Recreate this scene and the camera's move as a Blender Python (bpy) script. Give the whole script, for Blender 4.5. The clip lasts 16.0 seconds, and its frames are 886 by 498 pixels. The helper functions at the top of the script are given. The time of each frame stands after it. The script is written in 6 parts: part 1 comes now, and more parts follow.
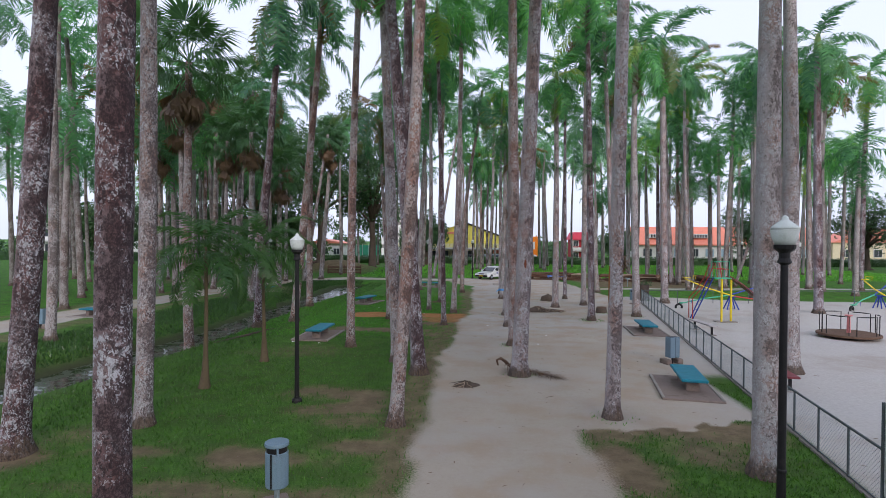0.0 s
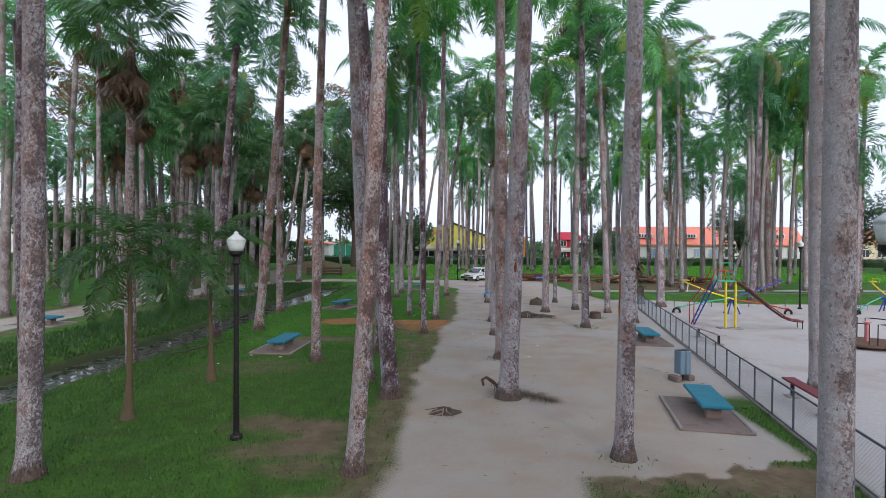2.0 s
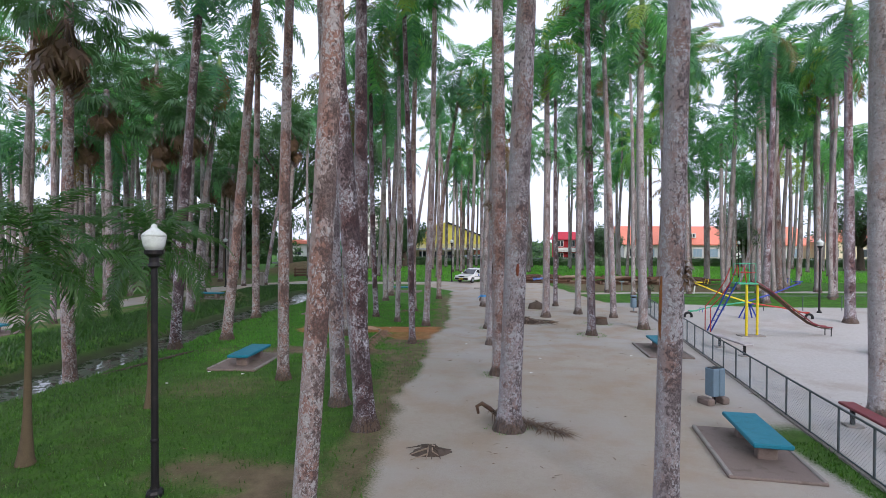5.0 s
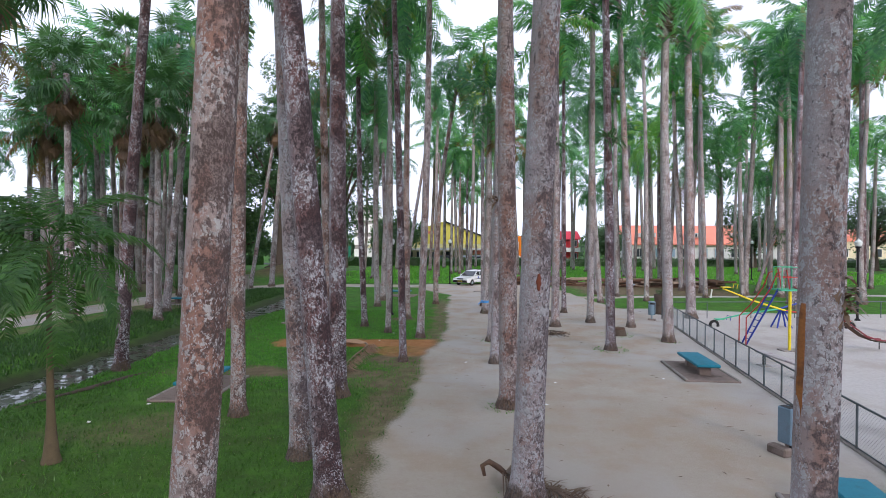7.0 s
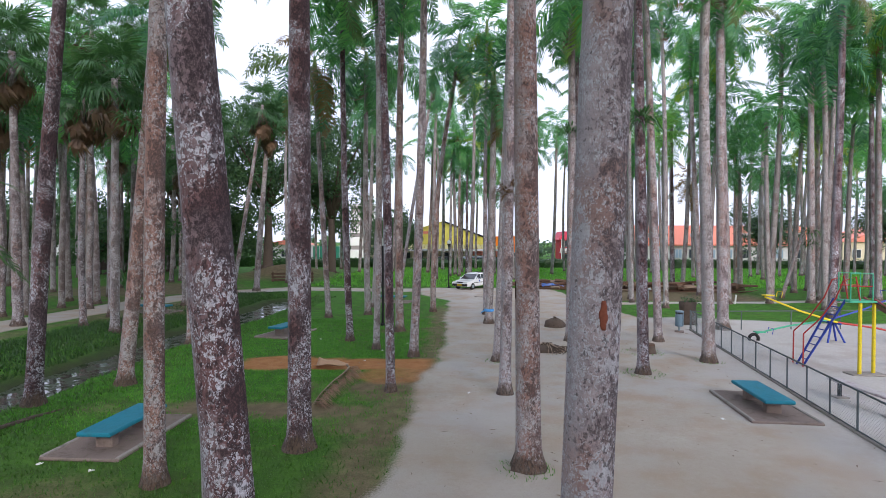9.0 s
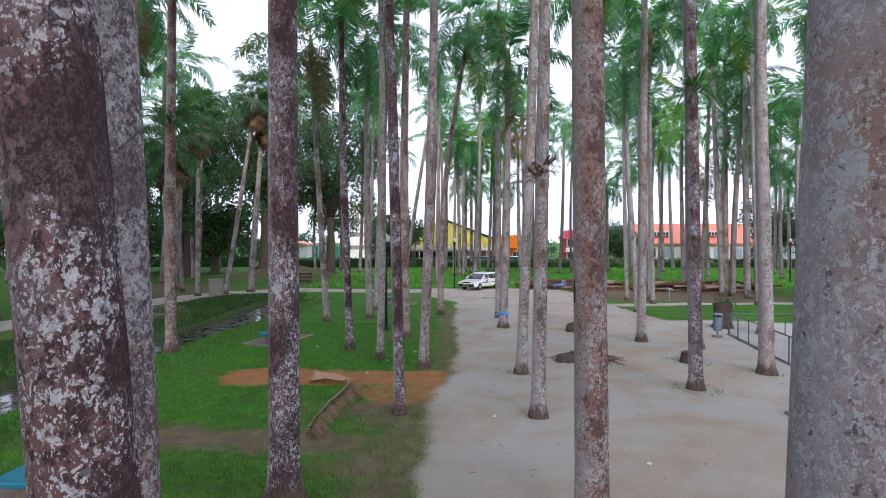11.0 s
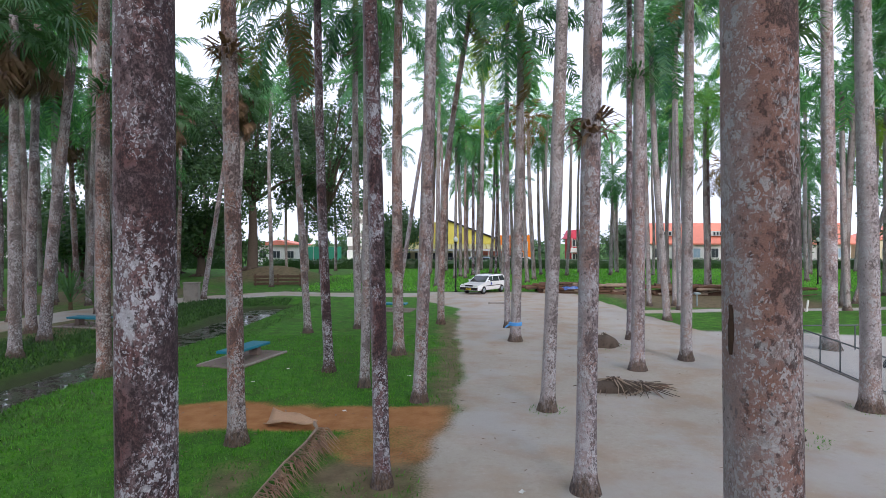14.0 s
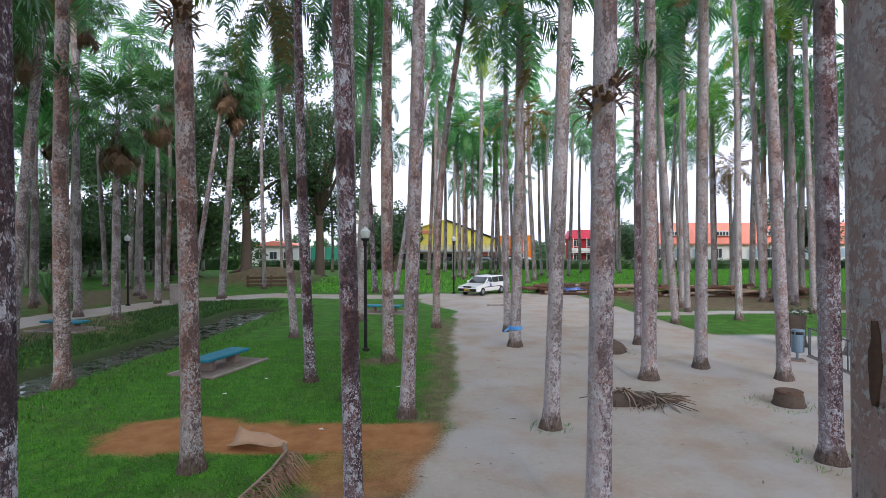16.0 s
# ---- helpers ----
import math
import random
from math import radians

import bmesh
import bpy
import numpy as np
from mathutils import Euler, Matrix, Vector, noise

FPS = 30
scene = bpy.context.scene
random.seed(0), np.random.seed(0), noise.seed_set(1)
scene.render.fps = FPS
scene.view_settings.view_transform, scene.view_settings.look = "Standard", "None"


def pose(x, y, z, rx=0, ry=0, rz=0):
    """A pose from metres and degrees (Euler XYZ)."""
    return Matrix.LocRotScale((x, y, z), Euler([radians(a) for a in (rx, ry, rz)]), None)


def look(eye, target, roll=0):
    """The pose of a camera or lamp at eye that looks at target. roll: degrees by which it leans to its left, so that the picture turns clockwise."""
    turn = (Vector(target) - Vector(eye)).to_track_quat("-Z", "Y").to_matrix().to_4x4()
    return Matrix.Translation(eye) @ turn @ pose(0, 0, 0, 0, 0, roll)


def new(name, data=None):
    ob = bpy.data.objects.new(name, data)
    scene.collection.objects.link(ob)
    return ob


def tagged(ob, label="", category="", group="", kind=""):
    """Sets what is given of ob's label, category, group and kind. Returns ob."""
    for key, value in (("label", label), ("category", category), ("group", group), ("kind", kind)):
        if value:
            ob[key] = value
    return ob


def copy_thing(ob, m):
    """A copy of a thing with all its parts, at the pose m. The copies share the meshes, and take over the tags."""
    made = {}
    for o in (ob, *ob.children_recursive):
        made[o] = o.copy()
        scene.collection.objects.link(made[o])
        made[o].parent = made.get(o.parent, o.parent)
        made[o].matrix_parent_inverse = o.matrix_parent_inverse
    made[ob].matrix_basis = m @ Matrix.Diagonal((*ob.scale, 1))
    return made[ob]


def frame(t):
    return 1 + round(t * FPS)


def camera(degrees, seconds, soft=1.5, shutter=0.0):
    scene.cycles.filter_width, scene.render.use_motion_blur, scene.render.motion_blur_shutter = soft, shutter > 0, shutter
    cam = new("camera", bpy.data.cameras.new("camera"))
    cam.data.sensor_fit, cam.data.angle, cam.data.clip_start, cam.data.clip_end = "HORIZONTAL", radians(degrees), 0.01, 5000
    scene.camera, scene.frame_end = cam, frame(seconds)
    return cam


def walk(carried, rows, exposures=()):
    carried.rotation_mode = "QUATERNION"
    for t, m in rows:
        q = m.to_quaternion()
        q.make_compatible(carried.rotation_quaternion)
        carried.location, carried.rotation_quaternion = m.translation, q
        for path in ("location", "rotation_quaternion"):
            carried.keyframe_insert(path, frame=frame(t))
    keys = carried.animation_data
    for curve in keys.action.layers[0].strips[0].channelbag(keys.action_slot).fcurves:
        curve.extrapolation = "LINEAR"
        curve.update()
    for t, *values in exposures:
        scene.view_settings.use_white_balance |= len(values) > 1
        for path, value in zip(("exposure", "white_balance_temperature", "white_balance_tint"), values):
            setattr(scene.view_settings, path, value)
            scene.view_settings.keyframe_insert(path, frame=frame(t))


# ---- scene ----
cam = camera(78.0, 16.0, soft=0.8)
# seconds, x, y, z, yaw, pitch, roll
PATH = [
    (0.0, 0.079, 0.510, 4.271, 3.63, -0.84, -0.32),
    (0.5, 0.025, 1.218, 4.286, 3.13, -0.83, -0.30),
    (1.0, 0.032, 1.947, 4.274, 2.72, -0.84, -0.29),
    (1.5, 0.108, 2.570, 4.265, 2.43, -0.85, -0.30),
    (2.0, 0.211, 3.117, 4.260, 2.24, -0.82, -0.30),
    (2.5, 0.354, 3.620, 4.248, 2.12, -0.79, -0.29),
    (3.0, 0.438, 4.062, 4.236, 2.05, -0.78, -0.26),
    (3.5, 0.440, 4.471, 4.212, 2.00, -0.77, -0.26),
    (4.0, 0.400, 4.857, 4.187, 1.90, -0.76, -0.26),
    (6.5, 0.276, 8.161, 4.178, 1.62, -0.79, -0.16),
    (7.0, 0.307, 9.158, 4.210, 1.59, -0.79, -0.16),
    (7.5, 0.392, 10.151, 4.242, 1.59, -0.77, -0.14),
    (8.0, 0.407, 11.137, 4.257, 1.59, -0.76, -0.16),
    (8.5, 0.355, 12.032, 4.249, 1.55, -0.77, -0.15),
    (9.0, 0.254, 12.845, 4.234, 1.48, -0.75, -0.15),
    (11.5, -0.332, 16.191, 3.966, 1.49, -0.68, 0.03),
    (12.0, -0.349, 16.915, 3.937, 1.52, -0.67, 0.03),
    (12.5, -0.382, 17.582, 3.911, 1.51, -0.67, 0.03),
    (13.0, -0.405, 18.239, 3.893, 1.46, -0.67, 0.02),
    (13.5, -0.417, 18.909, 3.881, 1.43, -0.66, 0.04),
    (14.0, -0.410, 19.521, 3.896, 1.45, -0.60, 0.06),
    (14.5, -0.387, 20.013, 3.894, 1.47, -0.57, 0.09),
    (15.0, -0.351, 20.394, 3.864, 1.49, -0.55, 0.08),
    (15.5, -0.292, 20.693, 3.829, 1.50, -0.52, 0.09),
    (16.0, -0.220, 20.980, 3.792, 1.50, -0.48, 0.17),
]
walk(cam, [(t, pose(x, y, z, 90 + pitch, roll, yaw)) for t, x, y, z, yaw, pitch, roll in PATH],
     ((0.0, 0.27), (2.0, 0.36), (4.2, 0.49), (6.3, 0.60), (16.0, 0.62)))

# ---- light: bright hazy evening sky, sun veiled ----
world = bpy.data.worlds.new("sky")
scene.world = world
world.use_nodes = True
wt = world.node_tree
sky = wt.nodes.new("ShaderNodeTexSky")
sky.sky_type = "NISHITA"
sky.sun_disc = False
sky.sun_elevation = radians(28)
sky.sun_rotation = radians(150)
sky.dust_density = 3.0
pale = wt.nodes.new("ShaderNodeHueSaturation")
pale.inputs["Saturation"].default_value = 0.45
wt.links.new(sky.outputs[0], pale.inputs["Color"])
dim = wt.nodes.new("ShaderNodeVectorMath")
dim.operation = "SCALE"
dim.inputs["Scale"].default_value = 0.12
wt.links.new(pale.outputs[0], dim.inputs[0])
veil = wt.nodes.new("ShaderNodeMix")
veil.data_type = "RGBA"
veil.inputs["Factor"].default_value = 0.75
veil.inputs["B"].default_value = (0.885, 0.955, 1.24, 1)
wt.links.new(dim.outputs[0], veil.inputs["A"])
wt.links.new(veil.outputs["Result"], wt.nodes["Background"].inputs["Color"])
wt.nodes["Background"].inputs["Strength"].default_value = 1.0
sun_data = bpy.data.lights.new("sun", "SUN")
sun_data.energy = 1.5
sun_data.angle = radians(14)
sun_data.color = (1.0, 0.92, 0.88)
sun = new("sun", sun_data)
sun.matrix_world = look((40, -70, 45), (0, 30, 0))

RNG = random.Random(11)


# ---- materials ----
def material(name, rough=0.8, metal=0.0):
    m = bpy.data.materials.new(name)
    m.use_nodes = True
    b = m.node_tree.nodes["Principled BSDF"]
    b.inputs["Roughness"].default_value = rough
    b.inputs["Metallic"].default_value = metal
    b.inputs["Specular IOR Level"].default_value = 0.25
    return m, m.node_tree, b


def node(nt, kind, **values):
    n = nt.nodes.new(kind)
    for k, v in values.items():
        n.inputs[k.replace("_", " ")].default_value = v
    return n


def noise_tex(nt, co, scale, detail=4.0, rough=0.6):
    n = node(nt, "ShaderNodeTexNoise", Scale=scale, Detail=detail, Roughness=rough)
    nt.links.new(co, n.inputs["Vector"])
    return n.outputs["Fac"]


def ramp(nt, fac, stops):
    n = nt.nodes.new("ShaderNodeValToRGB")
    els = n.color_ramp.elements
    while len(els) < len(stops):
        els.new(0.5)
    for e, (p, c) in zip(els, stops):
        e.position = p
        e.color = (*c, 1) if len(c) == 3 else c
    nt.links.new(fac, n.inputs["Fac"])
    return n.outputs["Color"]


def blend(nt, fac, a, b):
    n = nt.nodes.new("ShaderNodeMix")
    n.data_type = "RGBA"
    for sock, v in ((n.inputs["Factor"], fac), (n.inputs["A"], a), (n.inputs["B"], b)):
        if isinstance(v, bpy.types.NodeSocket):
            nt.links.new(v, sock)
        elif isinstance(v, tuple):
            sock.default_value = (*v, 1)
        else:
            sock.default_value = v
    return n.outputs["Result"]


def maths(nt, op, a, b=0.0, c=0.0):
    n = nt.nodes.new("ShaderNodeMath")
    n.operation = op
    for sock, v in zip(n.inputs, (a, b, c)):
        if isinstance(v, bpy.types.NodeSocket):
            nt.links.new(v, sock)
        else:
            sock.default_value = v
    return n.outputs[0]


def step(nt, v, lo, hi):
    n = node(nt, "ShaderNodeMapRange")
    n.interpolation_type = "SMOOTHSTEP"
    n.inputs["From Min"].default_value = lo
    n.inputs["From Max"].default_value = hi
    nt.links.new(v, n.inputs["Value"])
    return n.outputs["Result"]


def bump(nt, bsdf, height, strength, distance):
    n = node(nt, "ShaderNodeBump", Strength=strength, Distance=distance)
    nt.links.new(height, n.inputs["Height"])
    nt.links.new(n.outputs["Normal"], bsdf.inputs["Normal"])


def object_coords(nt, shift=True):
    tc = nt.nodes.new("ShaderNodeTexCoord")
    if not shift:
        return tc.outputs["Object"]
    oi = nt.nodes.new("ShaderNodeObjectInfo")
    add = nt.nodes.new("ShaderNodeVectorMath")
    add.operation = "ADD"
    mul = maths(nt, "MULTIPLY", oi.outputs["Random"], 60.0)
    nt.links.new(tc.outputs["Object"], add.inputs[0])
    nt.links.new(mul, add.inputs[1])
    return add.outputs[0]


def worn(name, base, rough=0.7, metal=0.0, dirt=(0.12, 0.1, 0.08), amount=0.35, scale=6.0, shift=True):
    """Painted or cast surface with grime patches and fine grain."""
    m, nt, b = material(name, rough, metal)
    co = object_coords(nt, shift)
    n1 = noise_tex(nt, co, scale, 5)
    n2 = noise_tex(nt, co, scale * 11, 3)
    col = blend(nt, step(nt, n2, 0.3, 0.75), tuple(c * 0.86 for c in base), tuple(min(1, c * 1.1) for c in base))
    mask = maths(nt, "MULTIPLY", step(nt, n1, 0.5, 0.75), amount)
    nt.links.new(blend(nt, mask, col, dirt), b.inputs["Base Color"])
    nt.links.new(maths(nt, "MULTIPLY_ADD", n1, 0.2, rough - 0.1), b.inputs["Roughness"])
    bump(nt, b, n2, 0.25, 0.004)
    return m


def bark_material(name, base, dark, pale, red, pale_at=0.5, red_at=0.55, algae_at=0.585):
    """Palm bark: mauve-grey skin, rusty areas, round pale lichen crusts at two sizes, black algae blotches, fibrous foot."""
    m, nt, b = material(name, 0.9)
    co = object_coords(nt)
    squash = node(nt, "ShaderNodeMapping")
    squash.inputs["Scale"].default_value = (1, 1, 0.75)
    nt.links.new(co, squash.inputs["Vector"])
    v = squash.outputs[0]
    streak = node(nt, "ShaderNodeMapping")
    streak.inputs["Scale"].default_value = (1, 1, 0.16)
    nt.links.new(co, streak.inputs["Vector"])
    big = noise_tex(nt, v, 1.3, 4)
    zone = noise_tex(nt, v, 2.1, 3)
    patch = noise_tex(nt, v, 7.0, 8, 0.72)
    fine = noise_tex(nt, v, 60.0, 5, 0.75)
    crack = noise_tex(nt, streak.outputs[0], 26.0, 4, 0.7)
    wobble = nt.nodes.new("ShaderNodeTexNoise")
    wobble.inputs["Scale"].default_value = 19.0
    wobble.inputs["Detail"].default_value = 6.0
    nt.links.new(v, wobble.inputs["Vector"])
    bent = nt.nodes.new("ShaderNodeVectorMath")
    bent.operation = "MULTIPLY_ADD"
    bent.inputs[1].default_value = (0.15, 0.15, 0.15)
    nt.links.new(wobble.outputs["Color"], bent.inputs[0])
    nt.links.new(v, bent.inputs[2])

    def crusts(scale, lo, hi):
        vor = node(nt, "ShaderNodeTexVoronoi", Scale=scale)
        nt.links.new(bent.outputs[0], vor.inputs["Vector"])
        sep_c = nt.nodes.new("ShaderNodeSeparateColor")
        nt.links.new(vor.outputs["Color"], sep_c.inputs[0])
        edge = maths(nt, "ADD", maths(nt, "SUBTRACT", vor.outputs["Distance"], maths(nt, "MULTIPLY", sep_c.outputs[0], 0.42)), maths(nt, "MULTIPLY", maths(nt, "SUBTRACT", fine, 0.5), 0.8))
        return step(nt, edge, hi, lo), sep_c.outputs[1]

    light = tuple(c * 1.35 for c in base)
    col = ramp(nt, patch, [(0.36, tuple(0.5 * p + 0.5 * q for p, q in zip(base, dark))), (0.46, base), (0.62, light)])
    rusty = maths(nt, "MULTIPLY", step(nt, maths(nt, "ADD", big, maths(nt, "MULTIPLY", patch, 0.35)), red_at + 0.12, red_at + 0.24), 0.8)
    col = blend(nt, rusty, col, red)
    col = blend(nt, maths(nt, "MULTIPLY", step(nt, crack, 0.56, 0.7), 0.45), col, dark)
    tc = nt.nodes.new("ShaderNodeTexCoord")
    sep = nt.nodes.new("ShaderNodeSeparateXYZ")
    nt.links.new(tc.outputs["Object"], sep.inputs[0])
    low = step(nt, sep.outputs["Z"], 7.0, 2.5)
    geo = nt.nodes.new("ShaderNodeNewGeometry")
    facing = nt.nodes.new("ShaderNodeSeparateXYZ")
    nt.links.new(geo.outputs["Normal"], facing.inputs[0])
    # normal x: skews the blotches, pits and pale coat to one side
    side_x = facing.outputs["X"]
    spread = maths(nt, "ADD", zone, maths(nt, "ADD", maths(nt, "MULTIPLY", low, 0.02), maths(nt, "MULTIPLY", step(nt, sep.outputs["Z"], 2.6, 0.8), 0.07)))
    coarse, tint = crusts(15.0, 0.06, 0.17)
    small, tint2 = crusts(36.0, 0.05, 0.17)
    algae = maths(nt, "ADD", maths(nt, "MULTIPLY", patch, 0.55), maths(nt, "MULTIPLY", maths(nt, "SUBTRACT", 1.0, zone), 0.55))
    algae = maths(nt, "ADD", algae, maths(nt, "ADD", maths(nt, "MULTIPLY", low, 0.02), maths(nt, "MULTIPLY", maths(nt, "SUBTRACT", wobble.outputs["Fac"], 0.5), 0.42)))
    # more dark blotches towards +x
    algae = maths(nt, "ADD", algae, maths(nt, "MULTIPLY", side_x, 0.085))
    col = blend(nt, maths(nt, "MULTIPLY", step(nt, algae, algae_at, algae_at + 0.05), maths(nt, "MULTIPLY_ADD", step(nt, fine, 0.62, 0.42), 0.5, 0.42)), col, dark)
    # paler towards -x, broken up by noise
    pale_flank = step(nt, maths(nt, "ADD", side_x, maths(nt, "MULTIPLY", maths(nt, "SUBTRACT", patch, 0.5), 1.6)), -0.45, -0.85)
    col = blend(nt, maths(nt, "MULTIPLY", pale_flank, 0.3), col, tuple(0.35 * p + 0.65 * q for p, q in zip(base, pale)))
    crust_col = blend(nt, tint, tuple(c * 0.72 for c in pale), pale)
    m1 = maths(nt, "MULTIPLY", coarse, step(nt, spread, pale_at - 0.04, pale_at + 0.06))
    m2 = maths(nt, "MULTIPLY", small, step(nt, spread, pale_at - 0.12, pale_at + 0.02))
    broad, tint3 = crusts(5.5, 0.0, 0.1)
    m3 = maths(nt, "MULTIPLY", broad, step(nt, maths(nt, "SUBTRACT", spread, maths(nt, "MULTIPLY", patch, 0.1)), pale_at, pale_at + 0.03))
    col = blend(nt, maths(nt, "MULTIPLY", m3, 0.75), col, crust_col)
    col = blend(nt, maths(nt, "MULTIPLY", m1, 0.88), col, crust_col)
    col = blend(nt, maths(nt, "MULTIPLY", m2, 0.88), col, blend(nt, tint2, tuple(c * 0.8 for c in pale), tuple(c * 1.05 for c in pale)))
    col = blend(nt, maths(nt, "MULTIPLY", step(nt, fine, 0.54, 0.66), 0.5), col, tuple(c * 0.42 for c in base))
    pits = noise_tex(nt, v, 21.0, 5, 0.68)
    # more dark pits towards +x
    pits = maths(nt, "ADD", pits, maths(nt, "MULTIPLY", side_x, 0.06))
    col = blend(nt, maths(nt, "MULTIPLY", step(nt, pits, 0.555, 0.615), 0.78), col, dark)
    up = maths(nt, "ADD", sep.outputs["Z"], maths(nt, "MULTIPLY", patch, 1.0))
    foot = maths(nt, "MULTIPLY", step(nt, up, 0.92, 0.64), 0.88)
    fibre = blend(nt, step(nt, crack, 0.4, 0.65), (0.125, 0.085, 0.06), (0.035, 0.025, 0.02))
    col = blend(nt, foot, col, fibre)
    nt.links.new(col, b.inputs["Base Color"])
    wave = node(nt, "ShaderNodeTexWave", Scale=2.2, Distortion=2.0, Detail=2.0)
    wave.bands_direction = "Z"
    nt.links.new(co, wave.inputs["Vector"])
    relief = maths(nt, "ADD", maths(nt, "MULTIPLY", wave.outputs["Fac"], 0.3), maths(nt, "ADD", patch, fine))
    relief = maths(nt, "ADD", relief, maths(nt, "MULTIPLY", maths(nt, "ADD", m1, m2), 0.35))
    bump(nt, b, relief, 0.7, 0.025)
    return m


def leaf_material(name, a, c, glow=0.35, dry=None, spread=0.5):
    """Leaf with light passing through it; each object and each leaflet a little different."""
    m, nt, b = material(name, 0.4)
    b.inputs["Specular IOR Level"].default_value = 0.5
    oi = nt.nodes.new("ShaderNodeObjectInfo")
    geo = nt.nodes.new("ShaderNodeNewGeometry")
    mixv = maths(nt, "ADD", maths(nt, "MULTIPLY", oi.outputs["Random"], 1 - spread),
                 maths(nt, "MULTIPLY", geo.outputs["Random Per Island"], spread))
    col = blend(nt, mixv, a, c)
    if dry:
        col = blend(nt, step(nt, oi.outputs["Random"], 0.86, 0.95), col, dry)
    nt.links.new(col, b.inputs["Base Color"])
    tr = nt.nodes.new("ShaderNodeBsdfTranslucent")
    lit = nt.nodes.new("ShaderNodeVectorMath")
    lit.operation = "MULTIPLY"
    lit.inputs[1].default_value = (1.45, 1.35, 0.8)
    nt.links.new(col, lit.inputs[0])
    nt.links.new(lit.outputs[0], tr.inputs["Color"])
    mx = nt.nodes.new("ShaderNodeMixShader")
    mx.inputs[0].default_value = glow
    nt.links.new(b.outputs[0], mx.inputs[1])
    nt.links.new(tr.outputs[0], mx.inputs[2])
    nt.links.new(mx.outputs[0], nt.nodes["Material Output"].inputs["Surface"])
    return m


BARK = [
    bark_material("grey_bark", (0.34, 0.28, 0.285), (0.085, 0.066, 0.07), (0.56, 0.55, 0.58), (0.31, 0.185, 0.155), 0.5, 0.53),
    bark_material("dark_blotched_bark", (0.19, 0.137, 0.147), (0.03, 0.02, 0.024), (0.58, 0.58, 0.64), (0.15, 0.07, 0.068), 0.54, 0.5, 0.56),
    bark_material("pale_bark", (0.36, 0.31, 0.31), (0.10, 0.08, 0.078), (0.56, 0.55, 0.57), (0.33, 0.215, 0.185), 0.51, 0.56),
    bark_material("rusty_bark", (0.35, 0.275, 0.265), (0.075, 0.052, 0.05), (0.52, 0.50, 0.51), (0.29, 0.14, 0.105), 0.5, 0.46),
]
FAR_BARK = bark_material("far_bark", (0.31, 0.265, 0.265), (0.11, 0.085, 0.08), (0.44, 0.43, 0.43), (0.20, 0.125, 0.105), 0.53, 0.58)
FROND = leaf_material("palm_leaf", (0.04, 0.18, 0.10), (0.20, 0.55, 0.15), 0.46, (0.26, 0.40, 0.07))
# darker copy of palm_leaf: crown shade is put into the leaf colour
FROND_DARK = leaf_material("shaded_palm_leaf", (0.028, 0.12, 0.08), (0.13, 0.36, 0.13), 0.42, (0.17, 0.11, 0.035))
FAN_LEAF = leaf_material("fan_leaf", (0.045, 0.12, 0.055), (0.085, 0.20, 0.075), 0.42)
DEAD_LEAF = leaf_material("dead_leaf", (0.10, 0.06, 0.04), (0.19, 0.115, 0.07), 0.2)
STRAW_LEAF = leaf_material("straw_leaf", (0.19, 0.105, 0.068), (0.38, 0.245, 0.165), 0.25, spread=1.0)
YOUNG_LEAF = leaf_material("young_palm_leaf", (0.03, 0.095, 0.03), (0.085, 0.19, 0.05), 0.45)
TREE_LEAF = leaf_material("tree_leaf", (0.03, 0.08, 0.038), (0.08, 0.16, 0.06), 0.35, spread=0.9)
HEDGE_LEAF = leaf_material("hedge_leaf", (0.02, 0.06, 0.015), (0.05, 0.13, 0.03), 0.25, spread=0.9)
GRASS_BLADE = leaf_material("grass_blade", (0.034, 0.16, 0.012), (0.105, 0.315, 0.028), 0.35, spread=1.0)
# grass_blade darkened: tree shade on the near lawn put into the colour
SHADED_GRASS = leaf_material("shaded_grass_blade", (0.03, 0.10, 0.012), (0.085, 0.205, 0.028), 0.3, spread=1.0)
BANK_GRASS = leaf_material("bank_grass_blade", (0.025, 0.075, 0.016), (0.075, 0.17, 0.035), 0.3, spread=1.0)
# distance haze is put into this glass colour as a lighter tone
TOWER_GLASS = worn("hazy_window_band", (0.30, 0.27, 0.26), 0.3, dirt=(0.2, 0.18, 0.17))
TALL_GRASS = leaf_material("tall_grass_blade", (0.08, 0.31, 0.03), (0.18, 0.50, 0.065), 0.35, spread=1.0)
SHAFT = worn("crownshaft_skin", (0.16, 0.25, 0.08), 0.5, dirt=(0.12, 0.09, 0.05))
BLUE_TOP = worn("teal_paint", (0.015, 0.19, 0.27), 0.5, dirt=(0.05, 0.12, 0.14), amount=0.4)
CONCRETE = worn("concrete", (0.30, 0.27, 0.25), 0.9, dirt=(0.12, 0.11, 0.09), amount=0.6, scale=3)
CONCRETE_BROWN = worn("stained_concrete", (0.22, 0.17, 0.15), 0.9, dirt=(0.09, 0.075, 0.06), amount=0.6, scale=4)
GALV = worn("galvanised_steel", (0.27, 0.33, 0.36), 0.5, 0.3, dirt=(0.15, 0.14, 0.13), amount=0.4)
BIN_BLUE = worn("blue_grey_bin_paint", (0.17, 0.25, 0.32), 0.45, 0.1, dirt=(0.16, 0.17, 0.18))
DARK_METAL = worn("black_paint", (0.018, 0.017, 0.019), 0.45, 0.2, dirt=(0.06, 0.05, 0.05))
FENCE_STEEL = worn("weathered_fence_steel", (0.10, 0.12, 0.13), 0.6, 0.3, dirt=(0.2, 0.12, 0.07))
